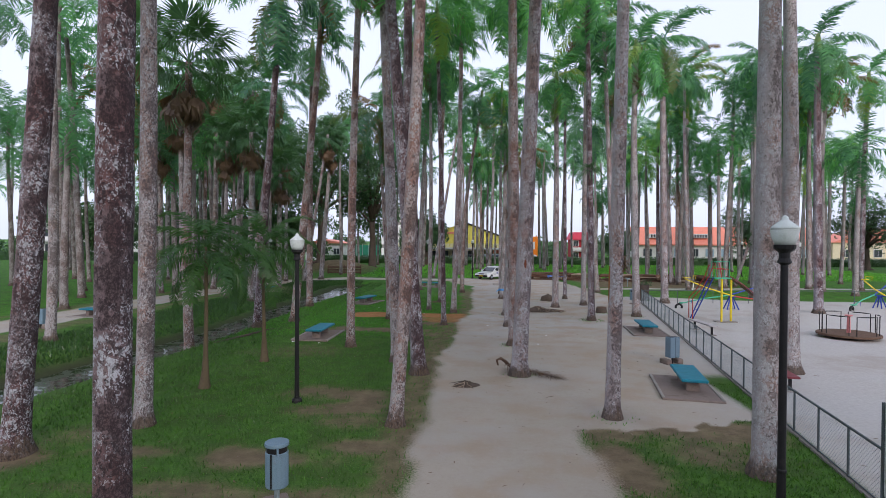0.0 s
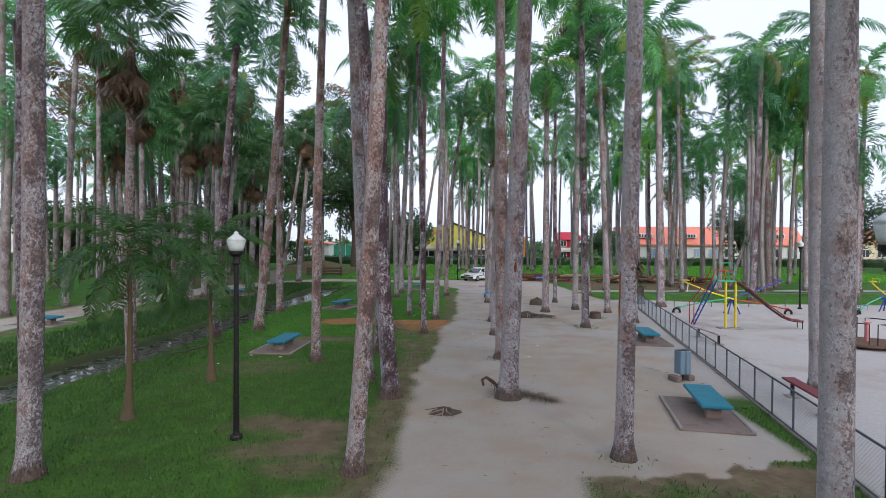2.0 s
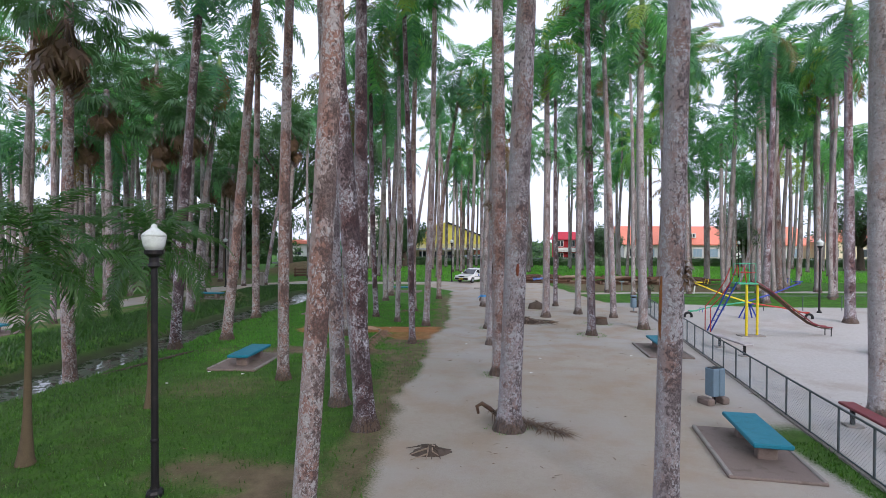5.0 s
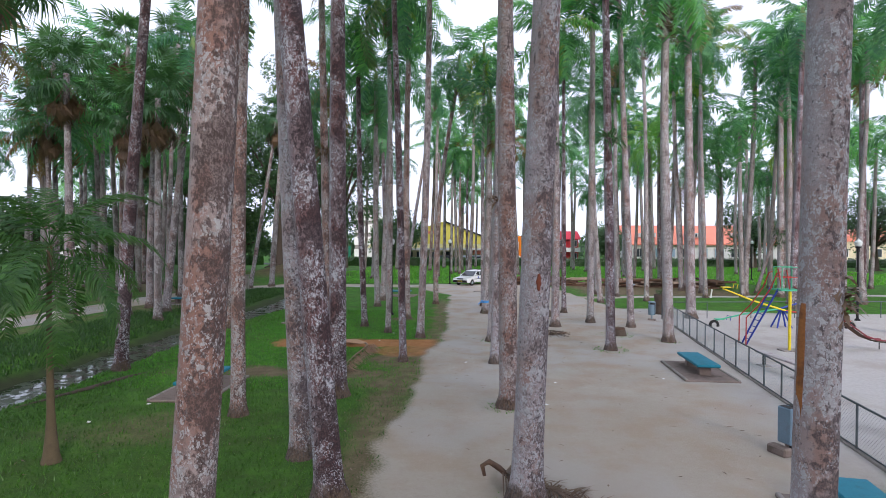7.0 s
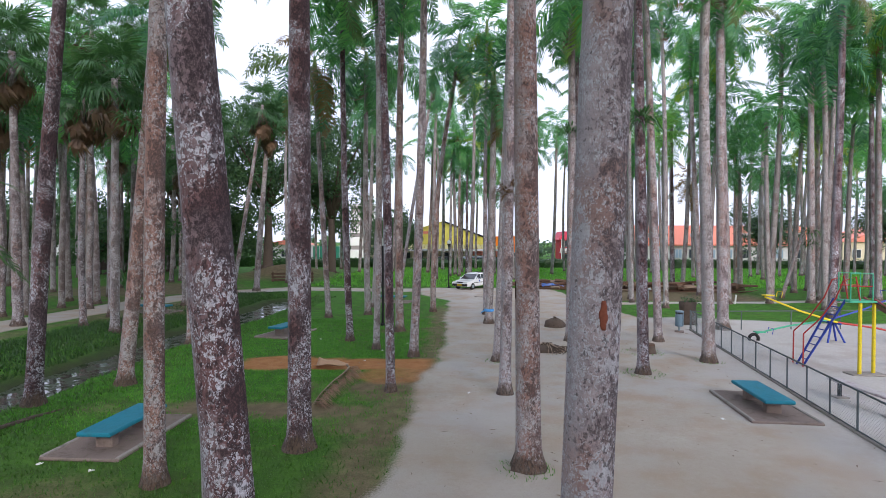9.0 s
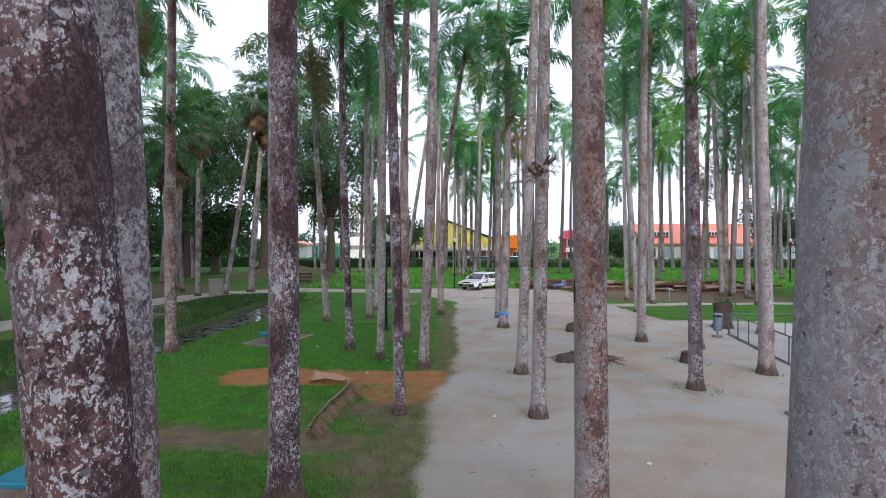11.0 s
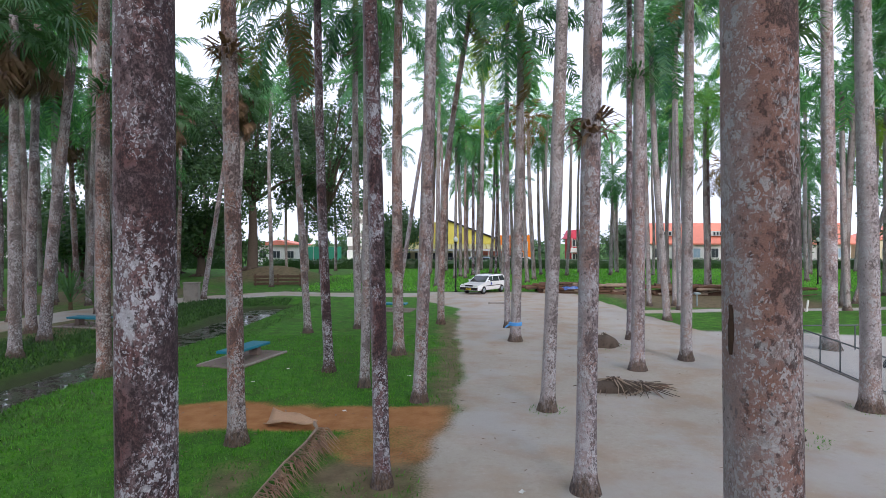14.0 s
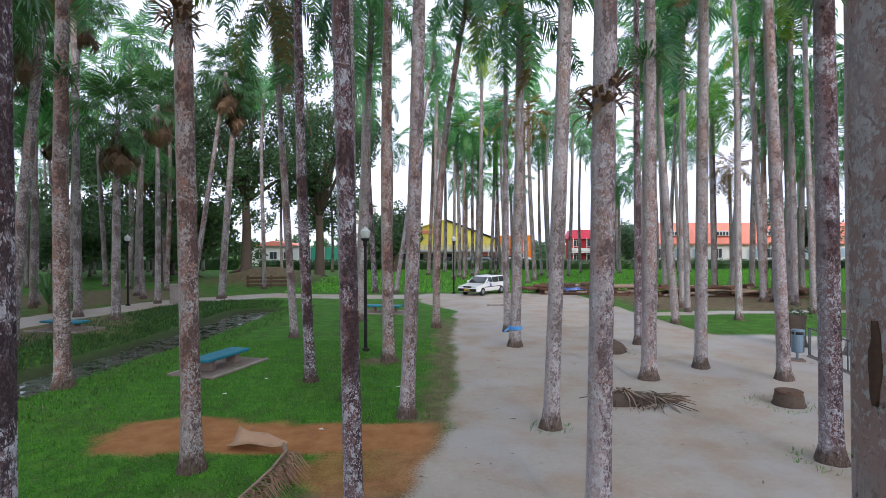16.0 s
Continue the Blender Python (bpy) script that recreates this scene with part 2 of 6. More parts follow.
GLOBE = worn("milky_lamp_glass", (0.62, 0.66, 0.65), 0.25, dirt=(0.3, 0.33, 0.3), amount=0.5, scale=9)
RED_PAINT = worn("red_paint", (0.42, 0.045, 0.04), 0.5)
BLUE_PAINT = worn("blue_paint", (0.03, 0.06, 0.33), 0.5)
YELLOW_PAINT = worn("yellow_paint", (0.72, 0.56, 0.03), 0.5)
GREEN_PAINT = worn("green_paint", (0.07, 0.42, 0.25), 0.5)
MAROON = worn("maroon_paint", (0.20, 0.045, 0.055), 0.6)
PINK_PAINT = worn("pink_paint", (0.62, 0.22, 0.22), 0.5)
WHITE_PAINT = worn("white_paint", (0.72, 0.72, 0.70), 0.5)
TYRE = worn("rubber", (0.022, 0.022, 0.024), 0.8)
WOOD_DEAD = worn("dead_wood", (0.14, 0.085, 0.06), 0.9, dirt=(0.05, 0.035, 0.03), amount=0.7, scale=5)
WOOD_PALE = worn("bleached_wood", (0.33, 0.25, 0.19), 0.9, dirt=(0.12, 0.08, 0.06), amount=0.5, scale=5)
HUSK = worn("dry_sheath", (0.44, 0.28, 0.18), 0.7, dirt=(0.25, 0.14, 0.08), amount=0.5, scale=4)
THATCH = worn("matted_fibre", (0.105, 0.08, 0.065), 1.0, dirt=(0.04, 0.03, 0.025), amount=0.7, scale=7)
STEM_BROWN = worn("brown_young_stem", (0.12, 0.09, 0.055), 0.9, dirt=(0.07, 0.05, 0.04), amount=0.5, scale=8)
# maroon seat: pale base colour stands in for sky reflected on it
BENCH_SKY_SHEEN = worn("maroon_with_sky_sheen", (0.46, 0.42, 0.43), 0.4, dirt=(0.18, 0.06, 0.07), amount=0.7, scale=4)
EARTH = worn("bare_earth", (0.14, 0.075, 0.05), 1.0, dirt=(0.05, 0.03, 0.02), amount=0.6, scale=1.5)


# ---- mesh building ----
class Shape:
    """Vertices and faces of one mesh, gathered piece by piece."""

    def __init__(self):
        self.v, self.f = [], []

    def add(self, verts, faces):
        n = len(self.v)
        self.v += [tuple(p) for p in verts]
        self.f += [tuple(i + n for i in q) for q in faces]
        return self

    def box(self, centre, size, bevel=0.01, m=None):
        bm = bmesh.new()
        bmesh.ops.create_cube(bm, size=1.0)
        bmesh.ops.scale(bm, vec=size, verts=bm.verts)
        if bevel:
            bmesh.ops.bevel(bm, geom=bm.edges[:], offset=min(bevel, 0.4 * min(size)), segments=1, affect="EDGES")
        t = Matrix.Translation(centre) @ (m or Matrix())
        bm.verts.ensure_lookup_table()
        self.add([t @ p.co for p in bm.verts], [[p.index for p in q.verts] for q in bm.faces])
        bm.free()
        return self

    def tube(self, pts, radii, sides=8, caps=True):
        pts = [Vector(p) for p in pts]
        if not isinstance(radii, (list, tuple)):
            radii = [radii] * len(pts)
        verts, faces = [], []
        side = None
        for i, p in enumerate(pts):
            t = (pts[min(i + 1, len(pts) - 1)] - pts[max(i - 1, 0)]).normalized()
            if side is None:
                side = t.orthogonal().normalized()
            side = (side - t * side.dot(t)).normalized()
            up = t.cross(side)
            for k in range(sides):
                a = 2 * math.pi * k / sides
                verts.append(p + (side * math.cos(a) + up * math.sin(a)) * radii[i])
        for i in range(len(pts) - 1):
            for k in range(sides):
                a, b = i * sides + k, i * sides + (k + 1) % sides
                faces.append((a, b, b + sides, a + sides))
        if caps:
            faces.append(tuple(range(sides))[::-1])
            faces.append(tuple((len(pts) - 1) * sides + k for k in range(sides)))
        return self.add(verts, faces)

    def lathe(self, profile, sides=16, centre=(0, 0, 0)):
        cx, cy, cz = centre
        return self.tube([(cx, cy, cz + z) for r, z in profile], [max(r, 0.001) for r, z in profile], sides)

    def mesh(self, name, smooth=False):
        me = bpy.data.meshes.new(name)
        me.from_pydata(self.v, [], self.f)
        if smooth:
            me.polygons.foreach_set("use_smooth", [True] * len(me.polygons))
        me.update()
        return me


def part(name, shape, mat, parent, label="", smooth=False, m=None):
    """One mesh under a thing or under a part."""
    me = shape if isinstance(shape, bpy.types.Mesh) else shape.mesh(name, smooth)
    if not me.materials:
        me.materials.append(mat)
    ob = new(name, me)
    ob.parent = parent
    if m is not None:
        ob.matrix_basis = m
    if label:
        ob["label"] = label
    return ob


def thing(name, label, category, m=None, group="", kind=""):
    ob = tagged(new(name), label, category, group, kind)
    ob.empty_display_size = 0.2
    if m is not None:
        ob.matrix_basis = m
    return ob


def solid(name, shape, mat, label, category, kind="", m=None, smooth=False, group=""):
    """A thing that is one mesh."""
    me = shape if isinstance(shape, bpy.types.Mesh) else shape.mesh(name, smooth)
    if not me.materials:
        me.materials.append(mat)
    ob = tagged(new(name, me), label, category, group, kind)
    if m is not None:
        ob.matrix_basis = m
    return ob


# ---- the lie of the land ----
def clamp(v):
    return max(0.0, min(1.0, v))


def ease(v, lo, hi):
    t = (v - lo) / (hi - lo)
    if t <= 0.0:
        return 0.0
    if t >= 1.0:
        return 1.0
    return t * t * (3 - 2 * t)


def wob(x, y, s, k=0.0):
    return noise.noise(Vector((x * s + k, y * s - k, k)))


def ditch_centre(y):
    return -13.1 + 0.062 * (min(y, 42) - 18) + 0.15 * math.sin(y * 0.31)


def ditch_depth(x, y):
    """Depth of the ditch below the lawn: steep near bank, sloping far bank; it runs out before the cross path."""
    c = ditch_centre(y)
    half = 0.5 + 0.5 * ease(y, 40, 24)
    d = abs(x - c) - half + 0.18 * wob(x, y, 0.9, 4)
    return 0.74 * ease(d, 2.4 + 2.4 * ease(y, 28, 42) if x < c else 0.6, 0.0) * ease(y, 58.5, 54.5)


def lie(x, y):
    h = 0.05 * wob(x, y, 0.25) + 0.02 * wob(x, y, 1.3, 7)
    near_walk = ease(abs(x - 1.5), 14, 4)
    h *= 1 - 0.6 * near_walk
    h += 1.5 * math.exp(-(((x + 20) / 5.0) ** 2 + ((y - 78) / 4.0) ** 2))
    return h - ditch_depth(x, y)


LANE = ((-23.5, -10), (-23.0, 20), (-22.7, 31), (-22.2, 40), (-21.4, 50), (-18.8, 58), (-14, 61.6), (-8.5, 60.8), (0, 60.5))


def lane_distance(x, y):
    best = 99.0
    if x > 6 or (x > -11 and y < 52):
        return best
    for (ax, ay), (bx, by) in zip(LANE, LANE[1:]):
        dx, dy = bx - ax, by - ay
        t = clamp(((x - ax) * dx + (y - ay) * dy) / (dx * dx + dy * dy))
        best = min(best, math.hypot(x - ax - t * dx, y - ay - t * dy))
    return best


def fence_x(y):
    return 8.15 + 0.165 * (y - 19)


def sand_amount(x, y):
    """1 on bare sand, 0 on turf."""
    w = 0.45 * wob(x, y, 0.35, 2) + 0.2 * wob(x, y, 1.4, 3)
    left = -1.15 + 0.9 * ease(y, 22, 36) - 2.5 * ease(y, 51, 58)
    right = 2.4 + 30 * ease(y + 2.2 * w, 13.2, 15.6)
    a = ease(x + w, left - 0.45, left + 0.35) * ease(x + w, right + 0.5, right - 0.4)
    a *= 1 - ease(x, 6.7, 7.4) * ease(x, fence_x(y) + 0.3, fence_x(y) - 0.2) * ease(y, 19.5, 17.5)
    a = max(a, ease(x, fence_x(y) - 0.2, fence_x(y) + 0.4) * ease(y, -30, -20))
    far_edge = 63 + w - 19.2 * ease(x, 8.3, 10.6) - 2.0 * ease(x, 11, 22)
    a *= ease(y, far_edge + 0.8, far_edge - 0.6)
    a = max(a, ease(lane_distance(x, y) + 0.5 * w, 1.9, 1.3))
    strip = ease(abs(y - 51.3 - 0.1 * (x - 13) + 0.6 * w), 0.9, 0.4) * ease(x, 8, 10)
    return max(a, strip * 0.9)


def clay_amount(x, y):
    """Orange clay patch on the lawn."""
    w = 0.9 * wob(x, y, 0.45, 9) + 0.4 * wob(x, y, 1.6, 1)
    a = ease(x + w, -7.6, -6.6) * ease(x, 0.2, -1.4) * ease(y + 0.6 * w, 30.3, 31.1) * ease(y + 0.6 * w, 33.0, 32.3)
    b = ease(math.hypot((x + 1.6) / 1.2, (y - 30.3) / 1.6) + w, 1.2, 0.5) * 0.6
    return max(a, b)


def dirt_amount(x, y):
    """Trodden brown earth."""
    w = 0.6 * wob(x, y, 0.7, 5) + 0.3 * wob(x, y, 2.5, 6)
    a = 0.0
    for px, py, rx, ry, k in ((-3.2, 14.2, 1.3, 0.9, 0.95), (-2.7, 13.2, 1.4, 0.7, 0.7), (-2.3, 11.7, 1.3, 0.5, 0.85), (-4.0, 10.9, 1.4, 0.6, 0.95), (-6.6, 11.0, 1.1, 0.45, 1), (-4.6, 9.4, 3.2, 0.5, 0.7), (-8.4, 12.0, 1.2, 0.8, 0.6), (4.2, 13.4, 2.2, 0.8, 0.95), (4.8, 14.6, 2.6, 0.9, 1.0), (2.9, 11.4, 0.9, 2.4, 0.95), (5.9, 13.2, 1.4, 0.8, 0.9), (-4.8, 26.5, 3.0, 0.85, 1.0), (-2.0, 25.4, 1.1, 1.0, 0.8), (-7.6, 26.4, 1.6, 0.9, 0.6), (-3.6, 15.4, 1.6, 1.0, 0.9), (4.6, 12.0, 1.6, 1.0, 0.75),
                              (-1.4, 22.6, 0.9, 3.6, 0.62), (-1.3, 15.0, 0.8, 4.0, 0.6), (3.1, 12.6, 1.3, 1.2, 0.8), (-6.6, 21.2, 2.4, 1.4, 0.5), (-2.6, 38.8, 1.0, 0.8, 0.8),
                              (-2.8, 26.3, 1.5, 0.8, 0.75), (-4.0, 28.2, 0.7, 1.3, 0.75), (5.2, 12.8, 2.0, 0.8, 0.8), (-9.6, 10.4, 1.6, 0.8, 0.9), (-2.0, 28.6, 1.2, 1.6, 0.9), (-1.0, 18.5, 0.7, 5.0, 0.62),
                              (-0.9, 27.0, 0.6, 4.0, 0.65), (-12.0, 9.0, 1.5, 1.5, 0.8)):
        if abs(x - px) < 2.3 * rx and abs(y - py) < 2.3 * ry:
            a = max(a, k * ease(math.hypot((x - px) / rx, (y - py) / ry) + 0.9 * w, 1.4, 0.2))
    if y < 50:
        a = max(a, 0.7 * ease(abs(x + 1.55 - 0.9 * ease(y, 22, 36) + 0.7 * w), 1.0, 0.1) * ease(y, 52, 46))
    a = max(a, 0.9 * ease(x + w, 9, 12) * ease(x, 27, 21) * ease(y + w, 51.8, 53.2) * ease(y + w, 63.5, 60.5))
    a = max(a, 0.2 * ease(x + w, -20.5, -18.5) * ease(x, ditch_centre(y) - 0.6, ditch_centre(y) - 2.0))
    a = max(a, 0.95 * math.exp(-(((x + 20) / 6.5) ** 2 + ((y - 76) / 5.5) ** 2)))
    a = max(a, 0.8 * ease(math.hypot((x + 27) / 9, (y - 60) / 9) + 0.6 * w, 1.2, 0.5), 0.7 * ease(math.hypot((x + 18.5) / 3.5, (y - 46) / 6) + 0.6 * w, 1.2, 0.5))
    a = max(a, 0.55 * ease(abs(lane_distance(x, y) - 2.6 + w), 1.2, 0.2) * ease(y, 60, 50))
    return a


def axis(bands):
    out = []
    for lo, hi, s in bands:
        n = max(1, round((hi - lo) / s))
        out += [lo + (hi - lo) * i / n for i in range(n)]
    return out + [bands[-1][1]]


GX = axis([(-2500, -500, 500), (-500, -120, 60), (-120, -40, 5), (-40, -24, 0.8), (-24, 14, 0.22), (14, 34, 0.6), (34, 120, 5), (120, 500, 60), (500, 2500, 500)])
GY = axis([(-1500, -300, 300), (-300, -20, 40), (-20, 4, 2), (4, 46, 0.22), (46, 66, 0.4), (66, 110, 1.5), (110, 300, 20), (300, 3000, 450)])


def build_ground():
    nx, ny = len(GX), len(GY)
    verts = [(x, y, lie(x, y) if -130 < x < 130 and -20 < y < 140 else 0.0) for y in GY for x in GX]
    faces = [(j * nx + i, j * nx + i + 1, (j + 1) * nx + i + 1, (j + 1) * nx + i) for j in range(ny - 1) for i in range(nx - 1)]
    me = bpy.data.meshes.new("ground")
    me.from_pydata(verts, [], faces)
    me.polygons.foreach_set("use_smooth", [True] * len(me.polygons))
    near = [-60 < x < 90 and -20 < y < 110 for x, y, z in verts]
    for key, fn in (("sand", sand_amount), ("clay", clay_amount), ("dirt", dirt_amount), ("wet", ditch_depth)):
        at = me.attributes.new(key, "FLOAT", "POINT")
        at.data.foreach_set("value", [fn(x, y) if k else 0.0 for (x, y, z), k in zip(verts, near)])
    yard = me.attributes.new("yard", "FLOAT", "POINT")
    yard.data.foreach_set("value", [ease(x, fence_x(y) - 2.5, fence_x(y) + 1) if k else 0.0 for (x, y, z), k in zip(verts, near)])
    m, nt, b = material("lawn_and_sand", 0.95)
    tc = nt.nodes.new("ShaderNodeTexCoord")
    co = tc.outputs["Object"]

    def attr(key):
        a = nt.nodes.new("ShaderNodeAttribute")
        a.attribute_name = key
        return a.outputs["Fac"]

    n_big = noise_tex(nt, co, 0.35, 4)
    n_mid = noise_tex(nt, co, 2.4, 5, 0.65)
    n_fine = noise_tex(nt, co, 22, 5, 0.7)
    n_grain = noise_tex(nt, co, 120, 3, 0.7)
    turf = blend(nt, step(nt, n_fine, 0.3, 0.72), (0.016, 0.068, 0.007), (0.07, 0.23, 0.018))
    turf = blend(nt, maths(nt, "MULTIPLY", step(nt, n_mid, 0.42, 0.7), 0.6), turf, (0.098, 0.28, 0.02))
    thin = maths(nt, "MULTIPLY", step(nt, n_big, 0.5, 0.72), step(nt, n_fine, 0.42, 0.62))
    turf = blend(nt, maths(nt, "MULTIPLY", thin, 0.45), turf, (0.135, 0.095, 0.05))
    turf = blend(nt, maths(nt, "MULTIPLY", step(nt, noise_tex(nt, co, 1.1, 5, 0.65), 0.47, 0.62), 0.55), turf, (0.04, 0.075, 0.014))
    along = nt.nodes.new("ShaderNodeSeparateXYZ")
    nt.links.new(co, along.inputs[0])
    # shade over the near lawn is painted into the turf; fades out with y
    past_shade = step(nt, maths(nt, "ADD", along.outputs["Y"], maths(nt, "MULTIPLY", n_big, 6.0)), 24.0, 33.0)
    turf = blend(nt, past_shade, blend(nt, 0.45, turf, (0.052, 0.07, 0.02)), turf)
    earth = blend(nt, step(nt, n_mid, 0.35, 0.7), (0.12, 0.078, 0.052), (0.23, 0.155, 0.105))
    earth = blend(nt, step(nt, n_grain, 0.35, 0.75), earth, (0.17, 0.12, 0.08))
    clay = blend(nt, step(nt, n_mid, 0.3, 0.7), (0.30, 0.125, 0.045), (0.40, 0.19, 0.075))
    n_soft = noise_tex(nt, co, 0.8, 3, 0.5)
    sand = blend(nt, step(nt, n_soft, 0.4, 0.66), (0.41, 0.365, 0.315), (0.385, 0.30, 0.23))
    sand = blend(nt, maths(nt, "MULTIPLY", step(nt, n_big, 0.45, 0.7), 0.5), sand, (0.50, 0.455, 0.41))
    sand = blend(nt, maths(nt, "MULTIPLY", step(nt, n_mid, 0.52, 0.75), 0.3), sand, (0.30, 0.25, 0.205))
    sand = blend(nt, maths(nt, "MULTIPLY", step(nt, n_grain, 0.4, 0.8), 0.3), sand, (0.29, 0.245, 0.21))
    n_tread = noise_tex(nt, co, 9, 6, 0.75)
    sand = blend(nt, maths(nt, "MULTIPLY", step(nt, n_tread, 0.5, 0.68), 0.4), sand, (0.30, 0.255, 0.215))
    sand = blend(nt, maths(nt, "MULTIPLY", step(nt, n_tread, 0.46, 0.32), 0.35), sand, (0.50, 0.46, 0.42))
    sand = blend(nt, maths(nt, "MULTIPLY", step(nt, noise_tex(nt, co, 0.3, 5, 0.6), 0.48, 0.62), 0.6), sand, (0.43, 0.415, 0.405))
    pale = blend(nt, step(nt, n_tread, 0.3, 0.7), (0.43, 0.408, 0.395), (0.53, 0.505, 0.49))
    pale = blend(nt, maths(nt, "MULTIPLY", step(nt, noise_tex(nt, co, 0.22, 5, 0.65), 0.5, 0.64), 0.6), pale, (0.36, 0.30, 0.265))
    sand = blend(nt, maths(nt, "MULTIPLY", attr("yard"), 0.85), sand, pale)

    # the same mask makes the nearer sand darker and browner
    sand = blend(nt, maths(nt, "MULTIPLY", maths(nt, "SUBTRACT", 1.0, past_shade), maths(nt, "MULTIPLY", maths(nt, "SUBTRACT", 1.0, attr("yard")), 0.4)), sand, (0.34, 0.275, 0.21))

    def edge(key, sharp):
        v = maths(nt, "ADD", attr(key), maths(nt, "MULTIPLY", maths(nt, "SUBTRACT", n_fine, 0.5), 1.1))
        return step(nt, v, 0.5 - sharp, 0.5 + sharp)

    col = blend(nt, maths(nt, "MULTIPLY", edge("dirt", 0.42), 0.88), turf, earth)
    col = blend(nt, edge("clay", 0.3), col, clay)
    col = blend(nt, edge("sand", 0.34), col, sand)
    bank = maths(nt, "MULTIPLY", step(nt, attr("wet"), 0.15, 0.5), 0.8)
    col = blend(nt, bank, col, (0.035, 0.03, 0.02))
    nt.links.new(col, b.inputs["Base Color"])
    height = maths(nt, "ADD", n_fine, maths(nt, "MULTIPLY", n_grain, 0.4))
    bump(nt, b, height, 0.5, 0.03)
    me.materials.append(m)
    return tagged(new("ground", me), "green lawn with bare sand paths, clay patches and a ditch", "ground", kind="structure")


ground = build_ground()


def build_water():
    m, nt, b = material("ditch_water", 0.06)
    b.inputs["Base Color"].default_value = (0.025, 0.028, 0.018, 1)
    b.inputs["Specular IOR Level"].default_value = 0.6
    tc = nt.nodes.new("ShaderNodeTexCoord")
    scum = step(nt, noise_tex(nt, tc.outputs["Object"], 1.9, 6, 0.7), 0.46, 0.54)
    nt.links.new(blend(nt, scum, (0.02, 0.022, 0.015), (0.035, 0.045, 0.02)), b.inputs["Base Color"])
    nt.links.new(maths(nt, "ADD", maths(nt, "MULTIPLY", scum, 0.4), 0.03), b.inputs["Roughness"])
    bump(nt, b, noise_tex(nt, tc.outputs["Object"], 6, 2), 0.1, 0.02)
    s = Shape()
    ys = [i * 1.5 - 20 for i in range(52)]
    for a, c in zip(ys, ys[1:]):
        s.add([(ditch_centre(a) - 3.0, a, -0.53), (ditch_centre(a) + 2.0, a, -0.53), (ditch_centre(c) + 2.0, c, -0.53), (ditch_centre(c) - 3.0, c, -0.53)], [(0, 1, 2, 3)])
    solid("water", s, m, "still dark water lying in the garden ditch", "water", "structure")


build_water()


# ---- palms ----
def frond_mesh(name, length, droop, leaflets, leaf, hang, rnd, width=0.05, rachis=0.022, mat=None):
    """A feather leaf along +x that arches down, with two rows of leaflets."""
    s = Shape()
    n = 10
    pts, tang = [Vector((0, 0, 0))], []
    for i in range(n):
        a = -droop * ((i + 0.5) / n) ** 1.4
        d = Vector((math.cos(a), 0, math.sin(a)))
        tang.append(d)
        pts.append(pts[-1] + d * (length / n))
    tang.append(tang[-1])
    s.tube(pts, [rachis * (1.15 - i / n) for i in range(n + 1)], 3, False)
    for k in range(leaflets):
        u = 0.14 + 0.86 * (k + rnd.random() * 0.5) / leaflets
        i = min(int(u * n), n - 1)
        p = pts[i].lerp(pts[i + 1], u * n - i)
        t = tang[i]
        ll = leaf * (0.35 + 0.65 * math.sin(math.pi * min(1, 0.2 + 0.8 * u)) ** 0.7) * rnd.uniform(0.8, 1.1)
        for sgn in (-1, 1):
            out = Vector((0, sgn, 0)) * rnd.uniform(0.75, 1.0) + t * rnd.uniform(0.25, 0.85) + Vector((0, 0, rnd.uniform(-0.5, 0.3)))
            out.normalize()
            mid = p + out * ll * 0.5
            tip = mid + (out + Vector((0, 0, -hang * rnd.uniform(0.6, 1.4)))).normalized() * ll * 0.55
            w = t * width * 0.5
            s.add([p - w * 0.6, p + w * 0.6, mid + w, mid - w, tip], [(0, 1, 2, 3), (3, 2, 4)])
    me = s.mesh(name)
    me.materials.append(mat)
    return me


PR = random.Random(3)
FRONDS = [frond_mesh("frond", PR.uniform(2.9, 3.5), PR.uniform(1.0, 1.9), 50, 0.9, 1.5, PR, 0.07, mat=FROND) for _ in range(5)]
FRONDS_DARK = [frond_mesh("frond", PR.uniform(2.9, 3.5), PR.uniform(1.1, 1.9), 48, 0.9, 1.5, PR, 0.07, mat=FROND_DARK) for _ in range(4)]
YOUNG_FRONDS = [frond_mesh("frond", PR.uniform(2.1, 2.6), PR.uniform(1.5, 2.1), 56, 0.6, 1.5, PR, 0.045, 0.013, YOUNG_LEAF) for _ in range(4)]
DRY_FRONDS = [frond_mesh("dry_frond", 2.4, 2.2, 30, 0.6, 1.5, PR, 0.05, mat=DEAD_LEAF) for _ in range(2)]


def fan_mesh(name, size, rnd, mat, dead=False):
    """A fan leaf along +x: a stalk and a disc split into narrow drooping strips."""
    s = Shape()
    s.tube([(0, 0, 0), (size * 0.4, 0, 0.05), (size * 0.7, 0, 0.0)], [0.018, 0.014, 0.01], 3, False)
    hub = Vector((size * 0.7, 0, 0))
    n = 16 if dead else 34
    for k in range(n):
        a = (k / (n - 1) - 0.5) * math.radians(70 if dead else 250)
        d = Vector((math.cos(a), math.sin(a), (-1) ** k * 0.08 + rnd.uniform(-0.1, 0.1))).normalized()
        side = Vector((-d.y, d.x, 0))
        l = size * 0.62 * (0.72 + 0.28 * math.cos(a)) * rnd.uniform(0.75, 1.12)
        mid = hub + d * l * 0.55 + Vector((0, 0, -0.06 * l))
        tip = hub + d * l * 0.85 + Vector((0, 0, -l * rnd.uniform(0.25, 0.7)))
        w = l * (0.05 if dead else 0.042)
        s.add([hub, mid - side * w, mid + side * w, tip], [(0, 1, 2), (1, 3, 2)])
    me = s.mesh(name)
    me.materials.append(mat)
    return me


